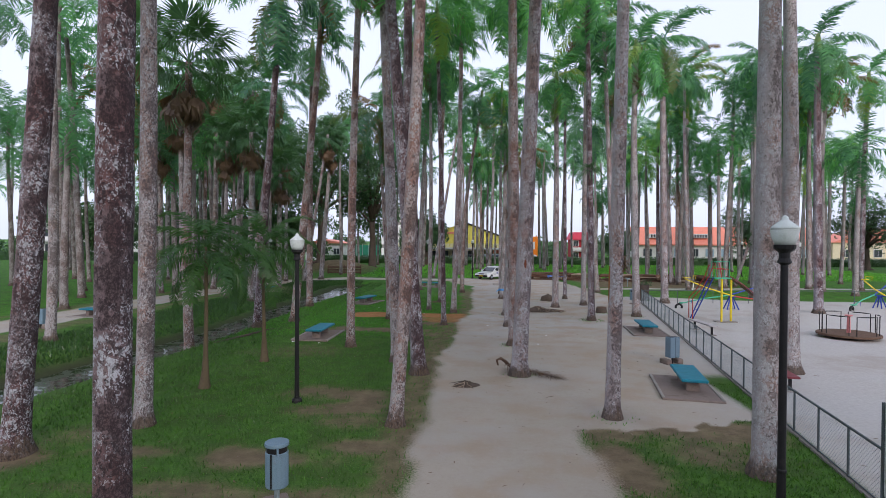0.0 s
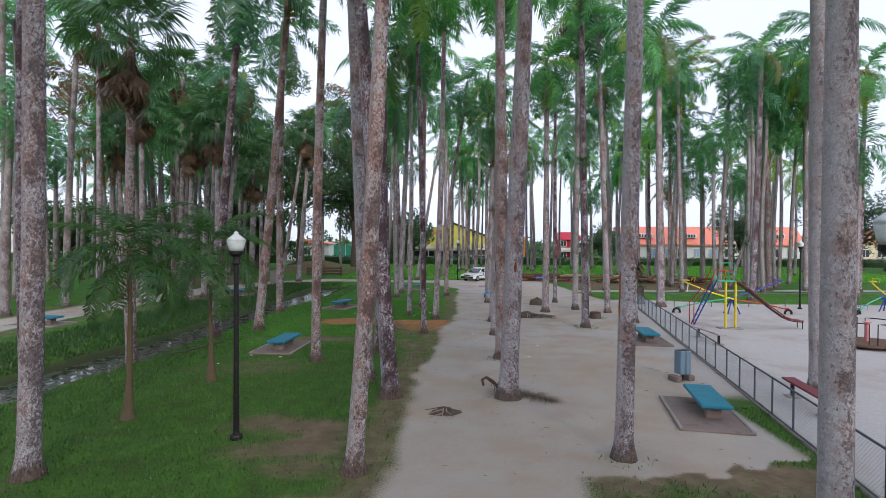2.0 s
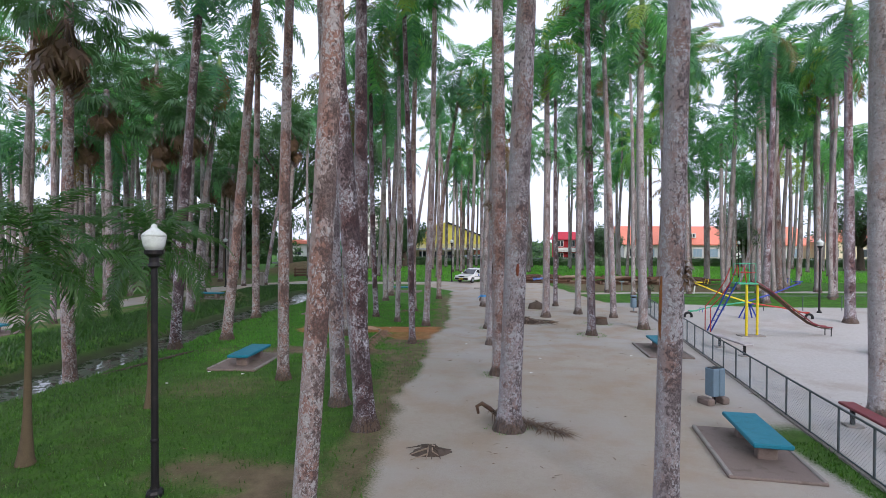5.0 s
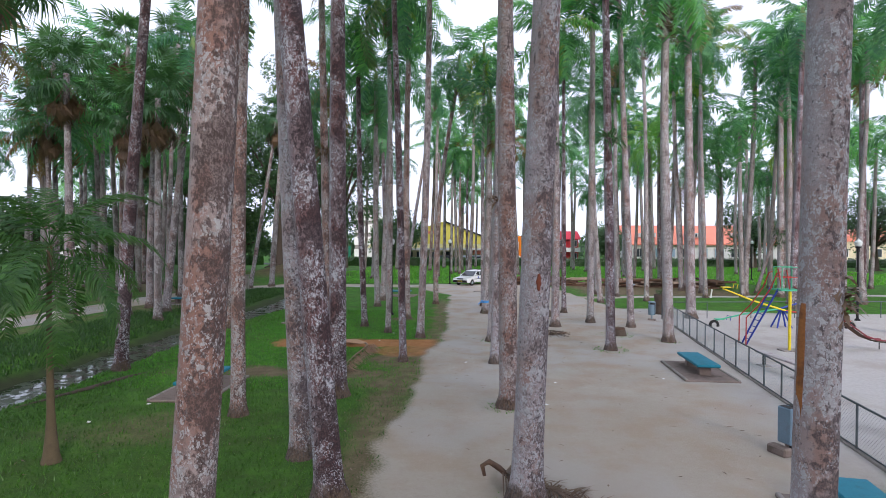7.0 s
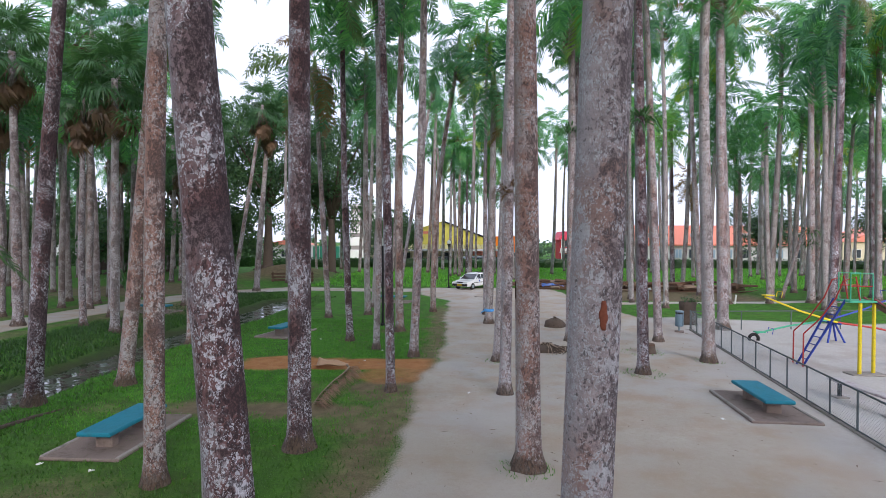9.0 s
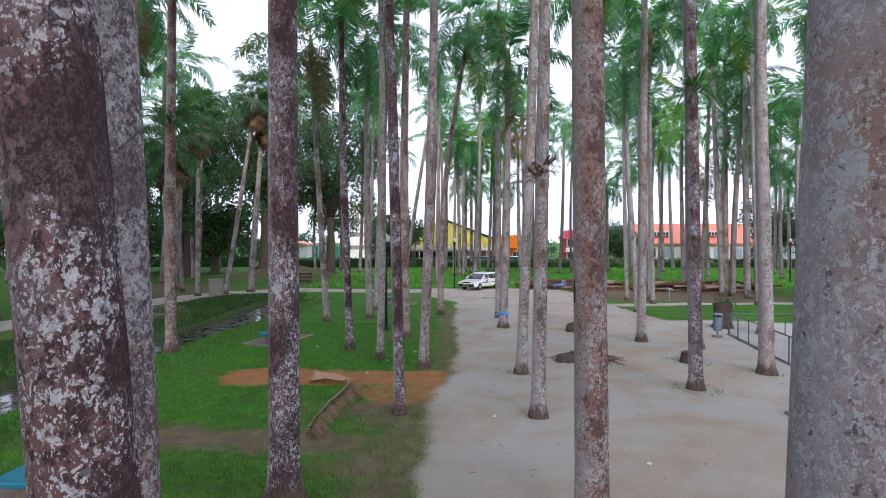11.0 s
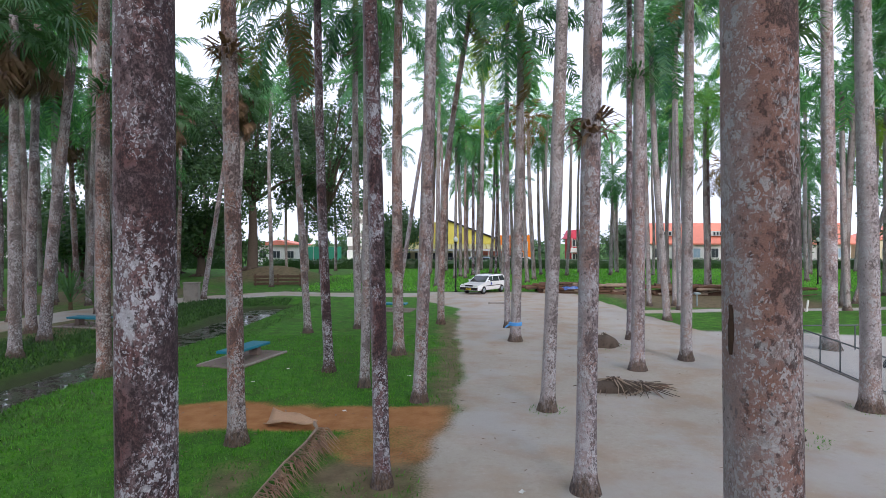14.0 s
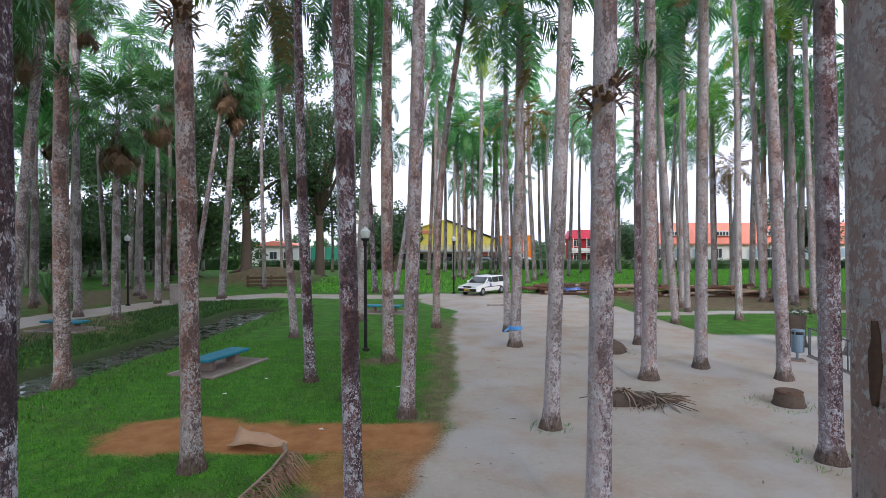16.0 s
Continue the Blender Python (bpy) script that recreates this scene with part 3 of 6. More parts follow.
FANS = [fan_mesh("fan_leaf", PR.uniform(1.3, 1.6), PR, FAN_LEAF) for _ in range(3)]
DEAD_FANS = [fan_mesh("dead_leaf", PR.uniform(1.2, 1.5), PR, DEAD_LEAF, True) for _ in range(3)]


def trunk_line(h, lean, bend, lean_y):
    return [(lean * h * u + bend * math.sin(math.pi * u) * 0.5, lean_y * h * u + 0.3 * bend * math.sin(2 * math.pi * u), h * u) for u in [0, 0.006, 0.014, 0.025, 0.05, 0.09] + [0.15 + 0.085 * i for i in range(11)]]


def trunk_shape(h, r, lean, bend, lean_y, rnd, sides=14):
    """A palm stem: swollen foot with a fringe of roots, faint belly, slim top."""
    pts = trunk_line(h, lean, bend, lean_y)
    s = Shape()
    k = rnd.random() * 50
    verts, faces = [], []
    for i, (x, y, z) in enumerate(pts):
        u = z / h
        rr = r * (1.02 - 0.28 * u + 0.1 * math.sin(math.pi * min(1, u * 1.6)))
        rr += r * 0.7 * math.exp(-z / 0.14) + r * 0.16 * math.exp(-z / 0.9)
        for j in range(sides):
            a = 2 * math.pi * j / sides
            q = rr * (1 + (0.14 * math.exp(-z / 0.25) + 0.035) * noise.noise(Vector((math.cos(a) * 2 + k, math.sin(a) * 2, z * 0.9))))
            verts.append((x + q * math.cos(a), y + q * math.sin(a), z - (0.12 if i == 0 else 0)))
    for i in range(len(pts) - 1):
        for j in range(sides):
            a, b = i * sides + j, i * sides + (j + 1) % sides
            faces.append((a, b, b + sides, a + sides))
    faces.append(tuple((len(pts) - 1) * sides + j for j in range(sides)))
    s.add(verts, faces)
    return s, Vector(pts[-1])


BARK_NAMES = ("a grey lichen-blotched", "a dark white-spotted", "a pale grey", "a rusty brown")


def feather_crown(root, top, fronds, count, rnd, scale=1.0, low=-55, dry=0):
    for i in range(count):
        u = (i + 0.5) / count
        elev = 78 + (low - 78) * u ** 0.85 + rnd.uniform(-8, 8)
        az = i * 137.5 + rnd.uniform(-15, 15)
        m = Matrix.Translation(top) @ pose(0, 0, 0.9 * scale - 0.35 * u, 0, -elev, az) @ Matrix.Scale(scale * rnd.uniform(0.9, 1.1), 4)
        part("frond", rnd.choice(fronds), None, root, m=m)
    for i in range(dry):
        m = Matrix.Translation(top) @ pose(0, 0, -0.1, 0, 62 + rnd.uniform(-8, 14), rnd.uniform(0, 360))
        part("dry_frond", rnd.choice(DRY_FRONDS), None, root, "dry brown hanging frond", m=m)


def royal_palm(x, y, lean, r, h, bark=None, bend=None):
    rnd = random.Random(int(x * 131 + y * 977))
    b = rnd.choice((0, 0, 1, 1, 2, 3)) if bark is None else bark
    bend = rnd.uniform(-0.25, 0.25) if bend is None else bend
    root = thing("palm_tree", "tall palm with %s trunk and feathery crown" % BARK_NAMES[b], "palm tree", pose(x, y, lie(x, y)), "palms of the garden")
    s, top = trunk_shape(h, r, lean, bend, rnd.uniform(-0.012, 0.012), rnd)
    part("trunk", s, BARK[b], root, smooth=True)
    c = Shape().lathe([(r * 0.8, -0.1), (r * 0.95, 0.15), (r * 0.85, 0.7), (r * 0.45, 1.25)], 10, top)
    part("crownshaft", c, SHAFT, root, "smooth green crownshaft", True)
    # left-hand palms get fronds with shade in their colour, others by chance
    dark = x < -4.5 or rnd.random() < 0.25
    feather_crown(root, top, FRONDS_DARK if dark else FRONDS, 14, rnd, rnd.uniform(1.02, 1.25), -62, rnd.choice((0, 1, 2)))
    return root


def fan_palm(x, y, lean, r, h):
    rnd = random.Random(int(x * 131 + y * 977))
    b = rnd.choice((0, 2, 3))
    root = thing("fan_palm", "tall fan palm, %s trunk, dead leaf skirt" % BARK_NAMES[b], "palm tree", pose(x, y, lie(x, y)), "palms of the garden")
    s, top = trunk_shape(h, r, lean, rnd.uniform(-0.2, 0.2), rnd.uniform(-0.012, 0.012), rnd)
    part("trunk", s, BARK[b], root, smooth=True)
    for i in range(30):
        u = (i + 0.5) / 30
        m = Matrix.Translation(top) @ pose(0, 0, 0.15 - 0.3 * u, rnd.uniform(-20, 20), -(80 - 125 * u + rnd.uniform(-8, 8)), i * 137.5) @ Matrix.Scale(rnd.uniform(1.1, 1.5), 4)
        part("fan_leaf", rnd.choice(FANS), None, root, m=m)
    for i in range(26):
        m = Matrix.Translation(top) @ pose(0, 0, -0.2 - 0.7 * rnd.random(), rnd.uniform(-30, 30), 68 + rnd.uniform(-16, 16), i * 137.5) @ Matrix.Scale(rnd.uniform(1.05, 1.55), 4)
        part("dead_leaf", rnd.choice(DEAD_FANS), None, root, "dead brown hanging leaf", m=m)
    return root


royal_palm(-3.41, 5.52, 0.014, 0.158, 16.8, bark=1)
royal_palm(-9.09, 10.76, 0.071, 0.223, 16.4, bark=1)
royal_palm(5.37, 10.86, -0.004, 0.2, 15.2, bark=2, bend=0.0)
royal_palm(-7.56, 12.55, 0.013, 0.177, 18.8, bark=0)
royal_palm(-1.80, 13.05, 0.046, 0.150, 14.5, bark=3)
royal_palm(3.37, 13.98, 0.014, 0.162, 17.0, bark=0, bend=0.0)
royal_palm(-10.66, 16.30, -0.008, 0.158, 19.0)
royal_palm(-1.77, 18.01, -0.083, 0.212, 14.9, bark=1, bend=0.0)
royal_palm(1.43, 18.07, 0.036, 0.232, 17.3, bark=0, bend=0.0)
royal_palm(10.49, 19.29, -0.024, 0.233, 17.6, bark=2)
royal_palm(-2.75, 19.75, -0.044, 0.186, 14.7, bark=0, bend=0.0)
royal_palm(-5.00, 22.20, 0.022, 0.158, 16.4, bark=3)
royal_palm(-17.86, 22.42, 0.008, 0.186, 18.0)
fan_palm(-12.04, 22.85, -0.008, 0.186, 12.5)
royal_palm(1.61, 23.11, -0.012, 0.218, 16.8, bark=3, bend=0.0)
royal_palm(-2.97, 23.95, 0.0, 0.222, 18.1, bark=1, bend=0.0)
royal_palm(-10.69, 26.66, 0.073, 0.186, 15.3)
royal_palm(1.60, 28.12, 0.013, 0.149, 15.7, bark=0)
royal_palm(-1.62, 28.28, -0.028, 0.121, 15.1, bark=1)
royal_palm(-9.56, 28.72, 0.094, 0.195, 17.0, bark=3)
royal_palm(-4.70, 30.06, -0.021, 0.149, 19.1, bark=3)
royal_palm(6.28, 30.63, -0.023, 0.167, 17.5, bark=1)
royal_palm(1.70, 32.31, 0.030, 0.149, 18.4, bark=2)
royal_palm(9.19, 32.42, -0.016, 0.195, 14.5, bark=2)
fan_palm(-19.97, 32.52, -0.003, 0.130, 16.4)
royal_palm(-1.34, 32.96, 0.021, 0.149, 18.2, bark=0)
royal_palm(-2.92, 34.27, -0.001, 0.121, 15.0)
royal_palm(20.82, 35.14, -0.017, 0.233, 15.7)
royal_palm(-10.76, 35.30, 0.009, 0.186, 16.0, bark=3)
royal_palm(-4.30, 36.06, -0.023, 0.140, 14.2, bark=1)
royal_palm(8.88, 36.43, -0.043, 0.158, 17.9, bark=0)
royal_palm(5.14, 36.44, -0.005, 0.186, 14.0, bark=0)
royal_palm(7.21, 37.88, -0.001, 0.167, 18.1, bark=2)
fan_palm(-16.00, 38.39, 0.001, 0.186, 12.0)
royal_palm(-2.45, 38.65, 0.007, 0.177, 16.6)
fan_palm(-21.48, 39.36, -0.012, 0.214, 13.5)
fan_palm(-18.30, 39.51, 0.006, 0.149, 11.5)
royal_palm(13.21, 39.78, -0.023, 0.233, 17.2)
royal_palm(-16.97, 41.02, 0.115, 0.205, 14.9)
royal_palm(1.91, 41.35, 0.017, 0.186, 11.8)
royal_palm(6.59, 41.75, -0.007, 0.130, 15.8)
fan_palm(-25.22, 42.72, -0.009, 0.177, 12.0)
fan_palm(-19.10, 43.03, 0.027, 0.195, 13.5)
royal_palm(-6.92, 43.26, -0.058, 0.149, 13.3)
royal_palm(21.51, 44.38, 0.021, 0.214, 17.7)
royal_palm(-4.90, 44.42, -0.010, 0.167, 14.0)
royal_palm(1.92, 44.79, 0.002, 0.121, 15.9)
royal_palm(-1.19, 45.90, 0.100, 0.158, 15.5, bend=-0.9)
royal_palm(10.22, 47.40, -0.061, 0.167, 13.5)
royal_palm(-5.05, 48.10, 0.040, 0.214, 15.5)
royal_palm(13.71, 48.39, -0.026, 0.149, 18.5)
fan_palm(-17.67, 48.45, 0.008, 0.195, 10.2)
royal_palm(28.80, 48.48, -0.013, 0.233, 17.7)
fan_palm(-20.56, 49.76, -0.002, 0.186, 18.9)
royal_palm(19.04, 51.06, -0.030, 0.149, 18.9)
royal_palm(25.08, 51.78, -0.011, 0.233, 19.0)
royal_palm(12.61, 51.79, -0.017, 0.140, 17.0)
royal_palm(34.78, 52.44, 0.029, 0.223, 18.6)
royal_palm(30.61, 53.02, -0.013, 0.214, 19.2)
royal_palm(27.46, 53.09, -0.027, 0.233, 19.0)
royal_palm(11.51, 53.70, -0.020, 0.130, 14.6)
royal_palm(13.07, 53.70, -0.007, 0.130, 18.8)
royal_palm(20.57, 55.20, -0.009, 0.186, 19.0)
royal_palm(32.47, 55.96, -0.020, 0.223, 17.3)
fan_palm(-19.82, 56.23, -0.000, 0.167, 13.0)
royal_palm(19.59, 56.86, -0.043, 0.195, 19.7)
fan_palm(-18.32, 57.66, 0.160, 0.167, 15.5)
royal_palm(21.10, 59.54, -0.010, 0.195, 17.3)
fan_palm(-17.07, 59.61, 0.077, 0.233, 14.5)
royal_palm(31.07, 60.44, -0.003, 0.205, 19.6)
royal_palm(-5.00, 63.11, 0.160, 0.158, 19.0)
royal_palm(-6.69, 64.12, -0.042, 0.195, 15.5)
royal_palm(27.29, 66.44, -0.011, 0.233, 14.5)
royal_palm(24.85, 68.26, 0.022, 0.214, 14.9)
royal_palm(22.35, 69.54, -0.011, 0.223, 17.2)
royal_palm(20.19, 75.29, -0.010, 0.177, 14.6)
royal_palm(0.54, 80.01, 0.003, 0.167, 15.5)
royal_palm(-0.61, 80.03, 0.011, 0.167, 14.5)
royal_palm(5.23, 85.06, 0.002, 0.121, 14.9)
royal_palm(1.54, 85.15, 0.003, 0.177, 16.0)
royal_palm(2.08, 87.46, 0.021, 0.186, 15.0)
royal_palm(-3.76, 87.62, 0.040, 0.214, 17.0)
royal_palm(4.49, 88.63, 0.002, 0.158, 19.1)
royal_palm(-1.95, 95.71, 0.003, 0.233, 16.6)
royal_palm(24.90, 55.00, 0.305, 0.13, 15.0, bark=0, bend=0.0)
fan_palm(-27.0, 55.0, 0.01, 0.17, 15.5)
fan_palm(-30.2, 61.5, -0.02, 0.18, 13.0)
fan_palm(-33.0, 57.0, 0.02, 0.17, 17.0)
fan_palm(-37.5, 63.0, 0.0, 0.18, 14.0)
fan_palm(-24.5, 66.0, 0.03, 0.17, 16.5)
fan_palm(-29.0, 70.0, -0.01, 0.18, 11.5)
fan_palm(-22.6, 46.2, 0.02, 0.18, 17.5)
fan_palm(-25.4, 50.4, 0.0, 0.17, 15.0)
fan_palm(-23.6, 53.4, 0.03, 0.18, 18.5)
fan_palm(-28.4, 47.6, -0.01, 0.18, 17.0)



# far palms past those, and unseen ones behind the start: shared trunks and crowns
def far_crown_mesh(rnd, mat):
    s = Shape()
    for i in range(15):
        u = (i + 0.5) / 15
        f = frond_mesh("crown", rnd.uniform(3.2, 4.1), rnd.uniform(1.0, 1.9), 24, 1.0, 1.3, rnd, 0.11, mat=mat)
        m = pose(0, 0, 0.8 - 0.3 * u, 0, -(78 - 133 * u ** 0.85 + rnd.uniform(-8, 8)), i * 137.5)
        s.add([m @ v.co for v in f.vertices], [tuple(p.vertices) for p in f.polygons])
        bpy.data.meshes.remove(f)
    me = s.mesh("crown")
    me.materials.append(mat)
    return me


def far_palms():
    rnd = random.Random(21)
    masters = []
    for k in range(8):
        h = (13.0, 15.5, 17.5, 19.0, 21.0, 11.0, 18.5, 15.0)[k]
        root = thing("palm_tree", "distant slender palm with a green crown", "palm tree", pose(0, 0, 0), "palms of the garden")
        s, top = trunk_shape(h, rnd.uniform(0.16, 0.22), rnd.uniform(-0.05, 0.06), rnd.uniform(-0.5, 0.5), 0, rnd, 8)
        part("trunk", s, FAR_BARK, root, smooth=True)
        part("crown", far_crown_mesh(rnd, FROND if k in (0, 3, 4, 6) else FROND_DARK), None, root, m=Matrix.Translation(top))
        masters.append(root)
    taken = []
    # last two bands: unseen palms behind the camera, added to shade the near lawn
    for x0, x1, y0, y1, count in ((-85, -24, 26, 100, 75), (-22, 20, 66, 101, 30), (18, 85, 50, 100, 58), (34, 75, 30, 55, 18), (20, 36, 44, 66, 12), (-40, -22, 40, 75, 14), (-30, -24, 30, 60, 10), (-30, -3, -34, 3, 26), (5, 30, -34, 6, 24)):
        made = 0
        for _ in range(900):
            if made >= count:
                break
            x, y = rnd.uniform(x0, x1), rnd.uniform(y0, y1)
            if any(math.hypot(x - a, y - b) < 2.2 for a, b in taken) or lane_distance(x, y) < 2.2 or math.hypot(x - 2, y - 63) < 5 or math.hypot(x + 20, y - 77) < 9:
                continue
            taken.append((x, y))
            made += 1
            k = rnd.randrange(8)
            m = pose(x, y, lie(x, y), 0, 0, rnd.uniform(0, 360))
            if masters[k].location.length < 0.01:
                masters[k].matrix_basis = m
            else:
                copy_thing(masters[k], m)


far_palms()


def young_palm(x, y, h, turn):
    rnd = random.Random(int(h * 100 + turn))
    root = thing("young_palm", "young feather palm with a thin brown stem and drooping fronds", "palm tree", pose(x, y, lie(x, y), 0, 0, turn), "young palms")
    s = Shape().tube([(0, 0, -0.1), (0, 0, 0.04), (0.0, 0, 0.15), (0.02, 0, 0.5), (0.03, 0, 0.95), (0.05, 0.02, h * 0.6), (0.03, 0, h)], [0.2, 0.17, 0.14, 0.1, 0.07, 0.05, 0.045], 10)
    part("stem", s, STEM_BROWN, root, smooth=True)
    feather_crown(root, Vector((0.03, 0, h - 0.75)), YOUNG_FRONDS, 18, rnd, 0.92, -30)


young_palm(-7.75, 15.75, 4.05, 20)
young_palm(-7.38, 19.25, 4.1, 130)


# ---- broadleaf trees at the back ----
def leaf_cloud(rnd, blobs, per, size):
    """Many small leaves gathered in uneven clumps."""
    s = Shape()
    for cx, cy, cz, r in blobs:
        for _ in range(int(per * r * r)):
            d = Vector((rnd.gauss(0, 1), rnd.gauss(0, 1), rnd.gauss(0, 0.75))).normalized() * r * rnd.uniform(0.55, 1.05)
            p = Vector((cx, cy, cz)) + d
            a = Vector((rnd.gauss(0, 1), rnd.gauss(0, 1), rnd.gauss(0, 1))).normalized() * size * rnd.uniform(0.6, 1.2)
            b = a.orthogonal().normalized() * a.length * 0.55
            s.add([p - a, p + b, p + a, p - b], [(0, 1, 2, 3)])
    return s


def broadleaf(x, y, h, spread, seed, leaf=0.26, per=36):
    rnd = random.Random(seed)
    root = thing("broadleaf_tree", "large dark broadleaf tree with spreading limbs behind the palms", "tree", pose(x, y, lie(x, y) - 0.1), "trees at the back")
    fork = h * 0.32
    s = Shape().tube([(0, 0, -0.2), (0.05, 0, 0.4), (0.1, 0.1, fork * 0.6), (0.0, 0.1, fork)], [0.95, 0.6, 0.45, 0.4], 10)
    for k in range(6):
        a = k * 1.05 + rnd.random()
        s.tube([(0, 0, 0.35), (0.8 * math.cos(a), 0.8 * math.sin(a), 0.12), (1.7 * math.cos(a), 1.7 * math.sin(a), -0.15)], [0.3, 0.2, 0.06], 6)
    part("trunk", s, THATCH, root, smooth=True)
    blobs = []
    for k in range(12):
        a = k * 2.4 + rnd.uniform(-0.3, 0.3)
        reach = spread * rnd.uniform(0.15, 0.95)
        top = Vector((reach * math.cos(a), reach * math.sin(a), h * rnd.uniform(0.4, 0.92)))
        mid = Vector((top.x * 0.45, top.y * 0.45, fork + (top.z - fork) * 0.6))
        part("limb", Shape().tube([(0, 0.1, fork - 0.3), mid, top], [0.26, 0.16, 0.05], 6), THATCH, root, smooth=True)
        for _ in range(5):
            blobs.append((top.x + rnd.gauss(0, spread * 0.28), top.y + rnd.gauss(0, spread * 0.28), top.z + rnd.gauss(0, h * 0.1), rnd.uniform(1.0, 2.2)))
        blobs.append((mid.x * 1.3, mid.y * 1.3, mid.z + 0.8, rnd.uniform(0.8, 1.3)))
    part("crown", leaf_cloud(rnd, blobs, per, leaf), TREE_LEAF, root)


for x, y, h, spread, seed in ((-22.7, 78.5, 24, 9.0, 1), (-16.0, 83, 22, 6.0, 2), (-31, 77, 20, 8, 13), (-31, 84, 8, 5, 3), (-44, 82, 8, 6, 4), (-60, 84, 9, 7, 5),
                              (28.5, 113.5, 6.5, 2.4, 14), (62, 92, 12, 6, 6), (74, 88, 12, 7, 7), (-9, 97, 8, 3.5, 8), (48, 99, 9, 4, 9), (-37, 90, 8, 6, 11), (-52, 92, 9, 7, 12)):
    broadleaf(x, y, h, spread, seed, 0.2 if seed in (1, 2, 13) else 0.26, 120 if seed in (1, 2, 13) else 45)


# ---- park furniture ----
def table(x, y, turn, sx=0.0, sy=0.0, slab_turn=None, label="teal-painted flat concrete bench on a stained slab"):
    root = thing("concrete_bench", label, "bench", pose(x, y, lie(x, y), 0, 0, turn), "teal concrete benches")
    part("seat", Shape().box((0, 0, 0.4), (0.7, 2.0, 0.09), 0.02), BLUE_TOP, root)
    for s in (-0.58, 0.58):
        part("pedestal", Shape().box((0, s, 0.19), (0.36, 0.22, 0.34), 0.02), CONCRETE_BROWN, root)
    m = pose(sx, sy, 0, 0, 0, 0)
    part("slab", Shape().box((0, 0, 0.015), (1.6, 2.75, 0.07), 0.02), CONCRETE_BROWN, root, "stained concrete slab", m=m)
    for s in (-0.76, 0.76):
        part("edging", Shape().box((s, 0, 0.045), (0.08, 2.7, 0.06), 0.015), CONCRETE, root, m=m)
    return root


table(6.33, 17.1, -10, -0.15, -0.25)
table(8.1, 27.1, -5)
table(-6.85, 24.35, -2, -0.1, 0.1)
table(-7.55, 37.7, -14)
table(-4.3, 51.2, 80)
table(-20.9, 29.6, 84)
table(-17.8, 45.0, 80)


def bin_on_post(x, y, turn, h=1.0):
    root = thing("litter_bin", "blue-grey metal litter bin on a short post", "bin", pose(x, y, lie(x, y), 0, 0, turn), "litter bins")
    part("post", Shape().tube([(0, 0, -0.05), (0, 0, 0.45)], 0.045, 8), GALV, root)
    part("foot", Shape().box((0, 0, 0.02), (0.4, 0.4, 0.08), 0.02), CONCRETE_BROWN, root)
    s = Shape().lathe([(0.17, 0.28), (0.185, 0.3), (0.185, h - 0.16), (0.175, h - 0.15)], 20)
    part("drum", s, BIN_BLUE, root, smooth=False)
    part("mouth", Shape().lathe([(0.165, h - 0.16), (0.165, h - 0.05)], 20), DARK_METAL, root, "dark open slot")
    part("lid", Shape().lathe([(0.19, h - 0.055), (0.195, h - 0.04), (0.19, h), (0.15, h + 0.012)], 20), BIN_BLUE, root)
    for a in (0.4, 2.5, 4.6):
        part("strap", Shape().box((0.178 * math.cos(a), 0.178 * math.sin(a), h - 0.11), (0.03, 0.03, 0.14), 0.004), BIN_BLUE, root)
    part("seam", Shape().box((-0.19 * math.cos(0.9), -0.19 * math.sin(0.9), 0.58), (0.025, 0.02, 0.55), 0.004), DARK_METAL, root)
    return root


bin_on_post(-3.15, 9.15, 30)
bin_on_post(10.75, 38.9, 70)


def square_bin(x, y, turn):
    root = thing("litter_bin", "open twin litter bin of blue-grey sheet on a brick foot", "bin", pose(x, y, lie(x, y), 0, 0, turn), "litter bins")
    for s in (-0.1, 0.1):
        b = Shape().box((s, 0, 0.58), (0.19, 0.3, 0.72), 0.02)
        part("bucket", b, BIN_BLUE, root)
        part("mouth", Shape().box((s, 0, 0.942), (0.14, 0.24, 0.01), 0.002), DARK_METAL, root)
    part("post", Shape().tube([(0, 0, 0), (0, 0, 0.95)], 0.03, 8), DARK_METAL, root)
    for s in (-0.3, 0.3):
        part("block", Shape().box((s * 0.8, 0.05, 0.08), (0.22, 0.42, 0.18), 0.03), CONCRETE_BROWN, root)


square_bin(6.95, 20.2, 20)


def street_lamp(x, y, h=4.4, far=False):
    root = thing("park_lamp", "black park lamp post with a white acorn globe", "lamp", pose(x, y, lie(x, y)), "park lamps")
    n = 16
    part("base", Shape().lathe([(0.14, -0.05), (0.14, 0.06), (0.12, 0.1), (0.075, 0.12), (0.07, 0.16)], 8), DARK_METAL, root)
    part("post", Shape().lathe([(0.064, 0.1), (0.06, 0.88), (0.068, 0.9), (0.068, 0.93), (0.058, 0.95), (0.05, h - 0.62)], n), DARK_METAL, root)
    part("collar", Shape().lathe([(0.05, h - 0.68), (0.1, h - 0.64), (0.075, h - 0.58), (0.075, h - 0.5), (0.145, h - 0.44), (0.15, h - 0.38)], n), DARK_METAL, root)
    part("globe", Shape().lathe([(0.13, h - 0.38), (0.165, h - 0.3), (0.19, h - 0.17), (0.185, h - 0.15)], n), GLOBE, root, "milky white globe", True)
    part("cap", Shape().lathe([(0.2, h - 0.155), (0.17, h - 0.11), (0.08, h - 0.04), (0.05, h - 0.02), (0.045, h + 0.02), (0.01, h + 0.05)], n), GLOBE, root, "ribbed pale cap", True)
    return root


